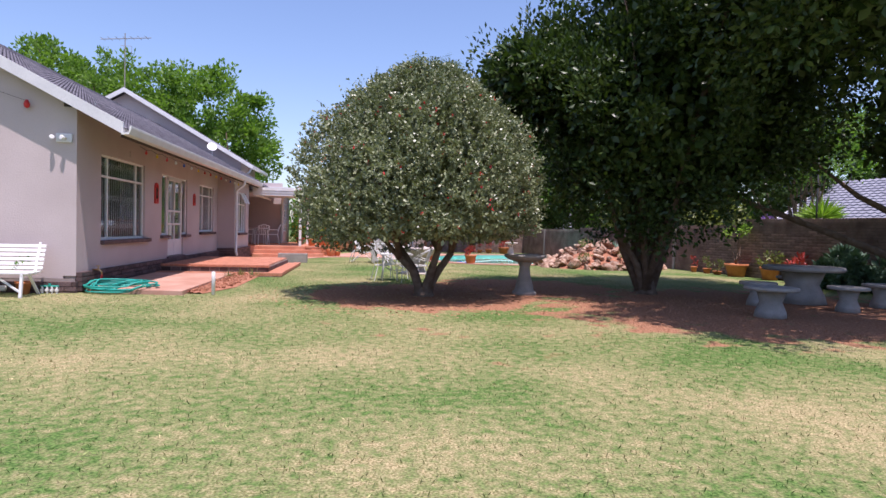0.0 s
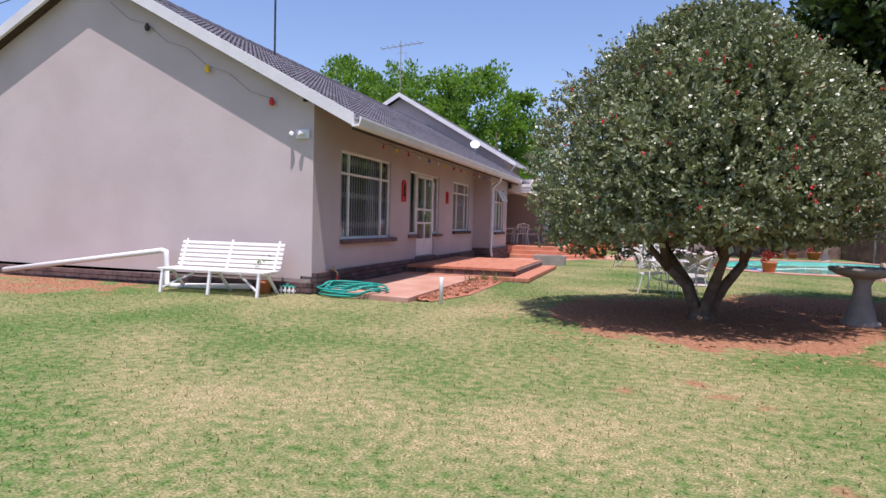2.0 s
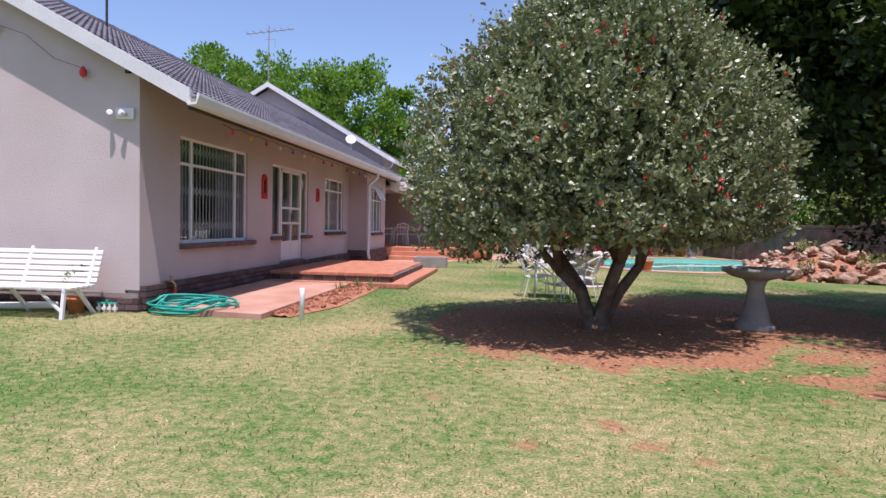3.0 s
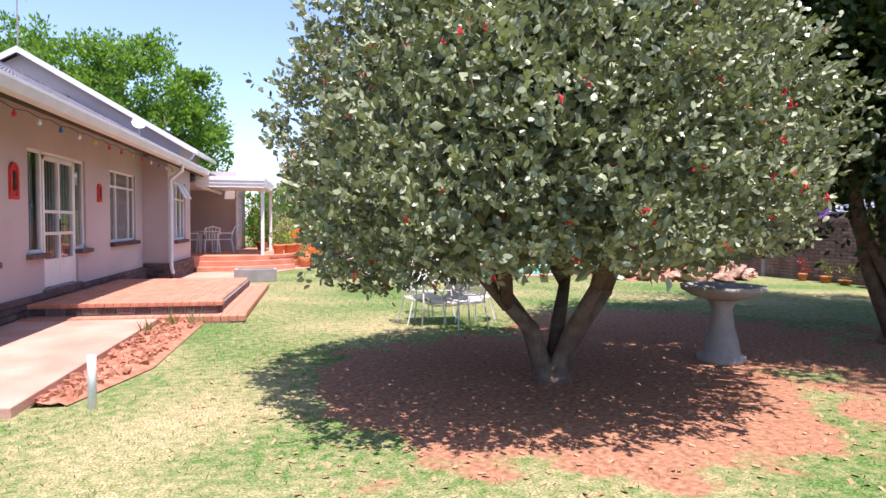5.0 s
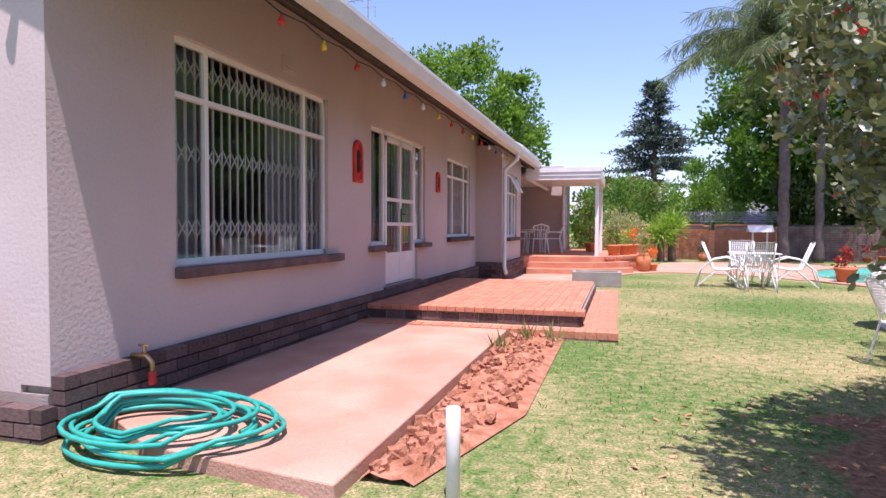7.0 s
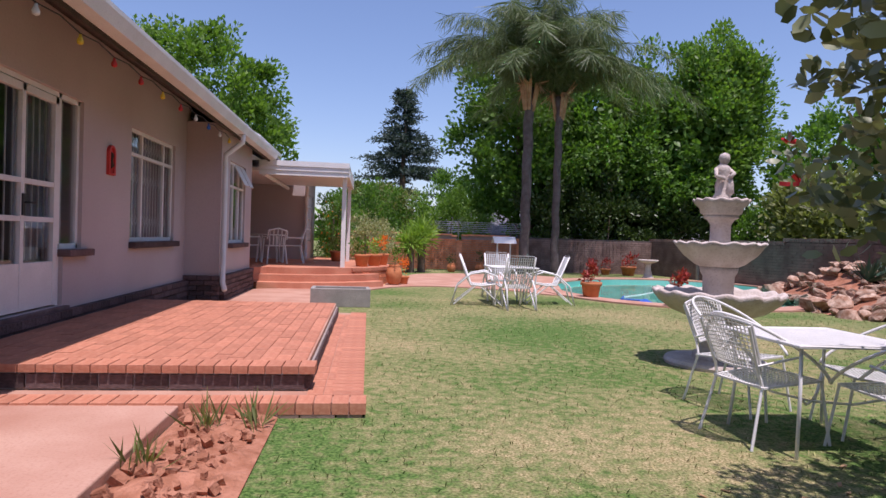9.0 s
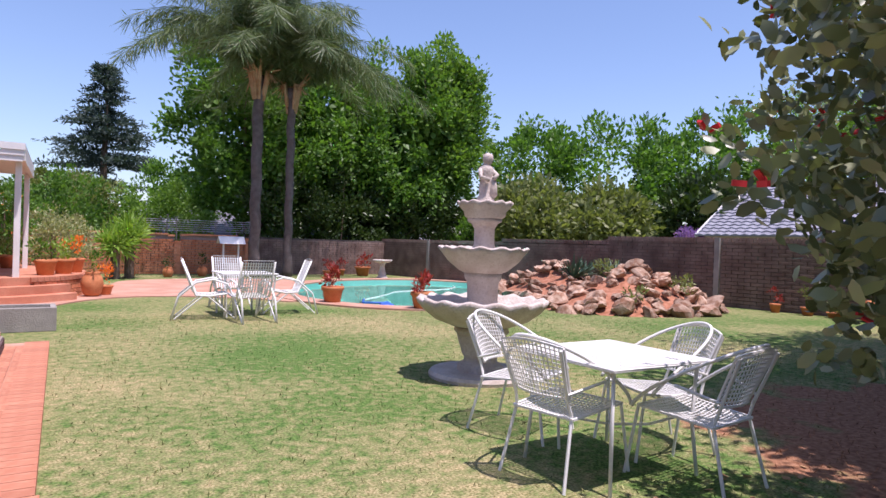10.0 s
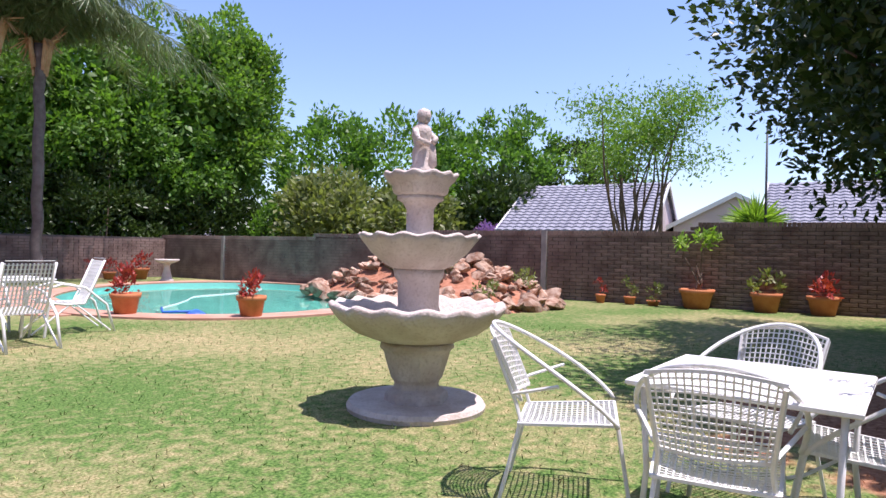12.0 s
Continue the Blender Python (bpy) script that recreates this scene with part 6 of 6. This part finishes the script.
tiled_house("neighbour_house", "neighbour's pink plastered house with grey tiled roof", pose(30.5, 15.1, 0, 0, 0, 100), 6.2, 7.5, 2.2, 2.1, M_PLASTER, M_TILE2)
tiled_house("neighbour_house", "neighbour's pink plastered gable under a grey tiled roof", pose(36.2, 10.4, 0, 0, 0, 14), 8.0, 5.0, 2.5, 1.3, M_PLASTER, M_TILE2)
tiled_house("neighbour_house", "neighbour's house wing with grey tiled roof", pose(36, 0.5, 0, 0, 0, 96), 16, 8.0, 2.3, 2.2, M_PLASTER, M_TILE2)
tiled_house("outbuilding", "outbuilding behind the screen wall with grey tiled roof", pose(-16.2, 4.8, 0, 0, 0, 0), 10.4, 7.5, 3.1, 3.1, M_PLASTER, M_TILE2)
tiled_house("neighbour_house", "far house with tiled roof behind the back trees", pose(14, 36, 0, 0, 0, 0), 16, 7, 1.5, 1.4, M_PLASTER, M_TILE2)

# ---- far woods, closing the view ----
P = []
for i in range(120):
    a = rng.uniform(0, 6.28)
    R = rng.uniform(60, 85)
    h = rng.uniform(1.5, 3.6)
    P.append(np.array([8 + R * np.cos(a), 5 + R * np.sin(a), h * 0.5]) + rng.normal(size=(120, 3)) * np.array([3.0, 3.0, h * 0.42]))
P = np.concatenate(P)
P[:, 2] = np.abs(P[:, 2])
tagged(leaf_mesh("far_woods", P, 1.2, L_GREEN, None, None, 0.7), "distant belt of green trees round the gardens", "woods")

# ---- grass ----
def grass():
    n = 140000
    x = rng.uniform(-6, 12, n)
    y = np.where(rng.random(n) < 0.7, rng.uniform(-11.5, 3, n), rng.uniform(3, 12, n))
    keep = ~((x < 3.15) & (y > 4.0)) & ~((x < 1.95) & (y > -0.32)) & ~((x < 2.6) & (y > 0)) & ~((x < 0) & (y > -0.1)) & (np.hypot(x - 6.72, y - 5.97) > 0.55)
    u = np.array([PU.x, PU.y])
    dx, dy = x - PC.x, y - PC.y
    keep &= ((dx * u[0] + dy * u[1]) / (PA + .7)) ** 2 + ((dx * u[1] - dy * u[0]) / (PB + .7)) ** 2 > 1
    keep &= np.hypot(x - 6.5, y + 0.2) > 1.5 + rng.random(n) * 1.8
    x, y = x[keep], y[keep]
    return np.stack([x, y, np.full(len(x), -0.003)], 1)


tagged(leaf_mesh("grass", grass(), 0.035, M_BLADE, None, None, 0.2, up=0.8), "short uneven mown grass blades on the lawn", "grass")
for i, (x, y) in enumerate(((2.18, 3.7), (2.46, 3.75), (2.02, 3.1))):
    d = rng.normal(size=(26, 3)) * 0.35
    d[:, 2] = 1
    tagged(leaf_mesh("bulb_plant", np.array([[x, y, 0.02]]) + rng.normal(size=(26, 3)) * np.array([0.05, 0.05, 0]), 0.22, L_OLIVE, None, d * 2.5, 0.06, up=0), "tuft of strap leaves growing in the soil bed", "plant")
lit = Mesh()
for i in range(700):
    a, r = random.uniform(0, 6.28), 3.4 * math.sqrt(random.random())
    lit.box(-.022, .022, -.012, .012, 0, .003, pose(6.4 + r * math.cos(a), 0.1 + r * math.sin(a) * 0.9, 0.006, random.uniform(-25, 25), random.uniform(-25, 25), random.uniform(0, 360)))
tagged(lit.done("leaf_litter", M_DRYFROND), "dry brown fallen leaves under the shrub tree", "leaf litter", kind="stuff")

# ---- pieces of walls and paving ----
brick_run(plinth, (-9.2, -0.055), (0.05, -0.055), -0.06, 3, M_DARKBRICK, cap=60, nearest=lambda x, y: x > -3)
brick_run(plinth, (0.045, 0.0), (0.045, 10.9), 0.02, 4, M_DARKBRICK, cap=200)
brick_run(plinth, (0.0, 10.87), (0.6, 10.87), 0.02, 5, M_DARKBRICK)
brick_run(plinth, (0.625, 10.9), (0.625, 13.6), 0.02, 5, M_DARKBRICK)
# brick on edge round the terrace
for i in range(26):
    piece("brick", M_PAVER, terrace, block(0.14 + i * 0.117, 4.17, 0.062, 0, 0.107, 0.22, 0.075))
for i in range(42):
    piece("brick", M_PAVER, terrace, block(2.99, 4.34 + i * 0.112, 0.062, 0, 0.22, 0.104, 0.075))
for i in range(23):
    piece("brick", M_PAVER, terrace, block(0.12 + i * 0.117, 4.52, 0.243, 0, 0.107, 0.22, 0.055))
brick_run(terrace, (0.1, 4.485), (2.70, 4.485), 0.094, 1, M_DARKBRICK, lift=0.098, gap=0.016)
brick_run(terrace, (2.665, 4.44), (2.665, 8.7), 0.094, 1, M_DARKBRICK, lift=0.098, gap=0.016)
brick_run(terrace, (0.1, 4.115), (3.1, 4.115), -0.06, 1, M_GREYBRICK, lift=0.075)
# pavers in long strips
for c in range(22):
    x = 0.10 + c * 0.117
    y = 4.64 - (0.12 if c % 2 else 0)
    while y < 8.66:
        y0, y1 = max(y, 4.635), min(y + 0.235, 8.68)
        if y1 - y0 > 0.04:
            piece("paver", M_PAVER, terrace, block(x + 0.05, (y0 + y1) / 2, 0.238 + random.uniform(-0.002, 0.002), 0, 0.1125, y1 - y0 - 0.005, 0.05))
        y += 0.235
for c in range(2):
    for r in range(19):
        piece("paver", M_PAVER, terrace, block(2.76 + c * 0.115, 4.42 + r * 0.235, 0.06, 0, 0.108, 0.226, 0.07))
# garden wall bricks
brick_run(gw, (wx(-22), -22), (wx(24), 24), 0.0, 24, M_GREYBRICK, length=0.30, lift=0.078, depth=0.11, gap=0.011, cap=300, nearest=lambda x, y: 3.5 < y < 9.0, tops=wall_top)
for ya, yb in zip(ys, ys[1:]):
    zt, k, joined = wall_top(0, (ya + yb) / 2), 0, Mesh()
    while ya + k * 0.085 < yb:
        y = ya + k * 0.085
        joined.box(-.5, .5, -.5, .5, -.5, .5, block(wx(y) + 0.06, y, zt + 0.0 + random.uniform(-0.006, 0.006), 0.17, 0.24, 0.075, 0.11))
        k += 1
    tagged(joined.done("coping_bricks", M_GREYBRICK, gw), kind="stuff")
brick_run(gw, (9.15, 24.0), (14.6, 24.0), 0.0, 15, M_GREYBRICK, length=0.3, cap=0)
brick_run(rb, (1.9, 23.97), (8.95, 23.97), 0.0, 14, M_REDBRICK, lift=0.07, gap=0.016, cap=0, tops=lambda x, y: 1.34 - (0.3 * max(0, 1 - min(abs(x - 6.6), abs(x - 8.9)) / 0.3) ** 2))
for c in range(5):
    for i in range(34):
        a = radians(-50 + i * 2.8 + (1.4 if c % 2 else 0))
        piece("brick", M_REDBRICK if c < 4 else M_PAVER, patio, block(1.1 + 2.6 * math.cos(a), 16.6 + 2.6 * math.sin(a), 0.05 + c * 0.09, a + math.pi / 2, 0.118, 0.05 + (c == 4) * 0.03, 0.08))
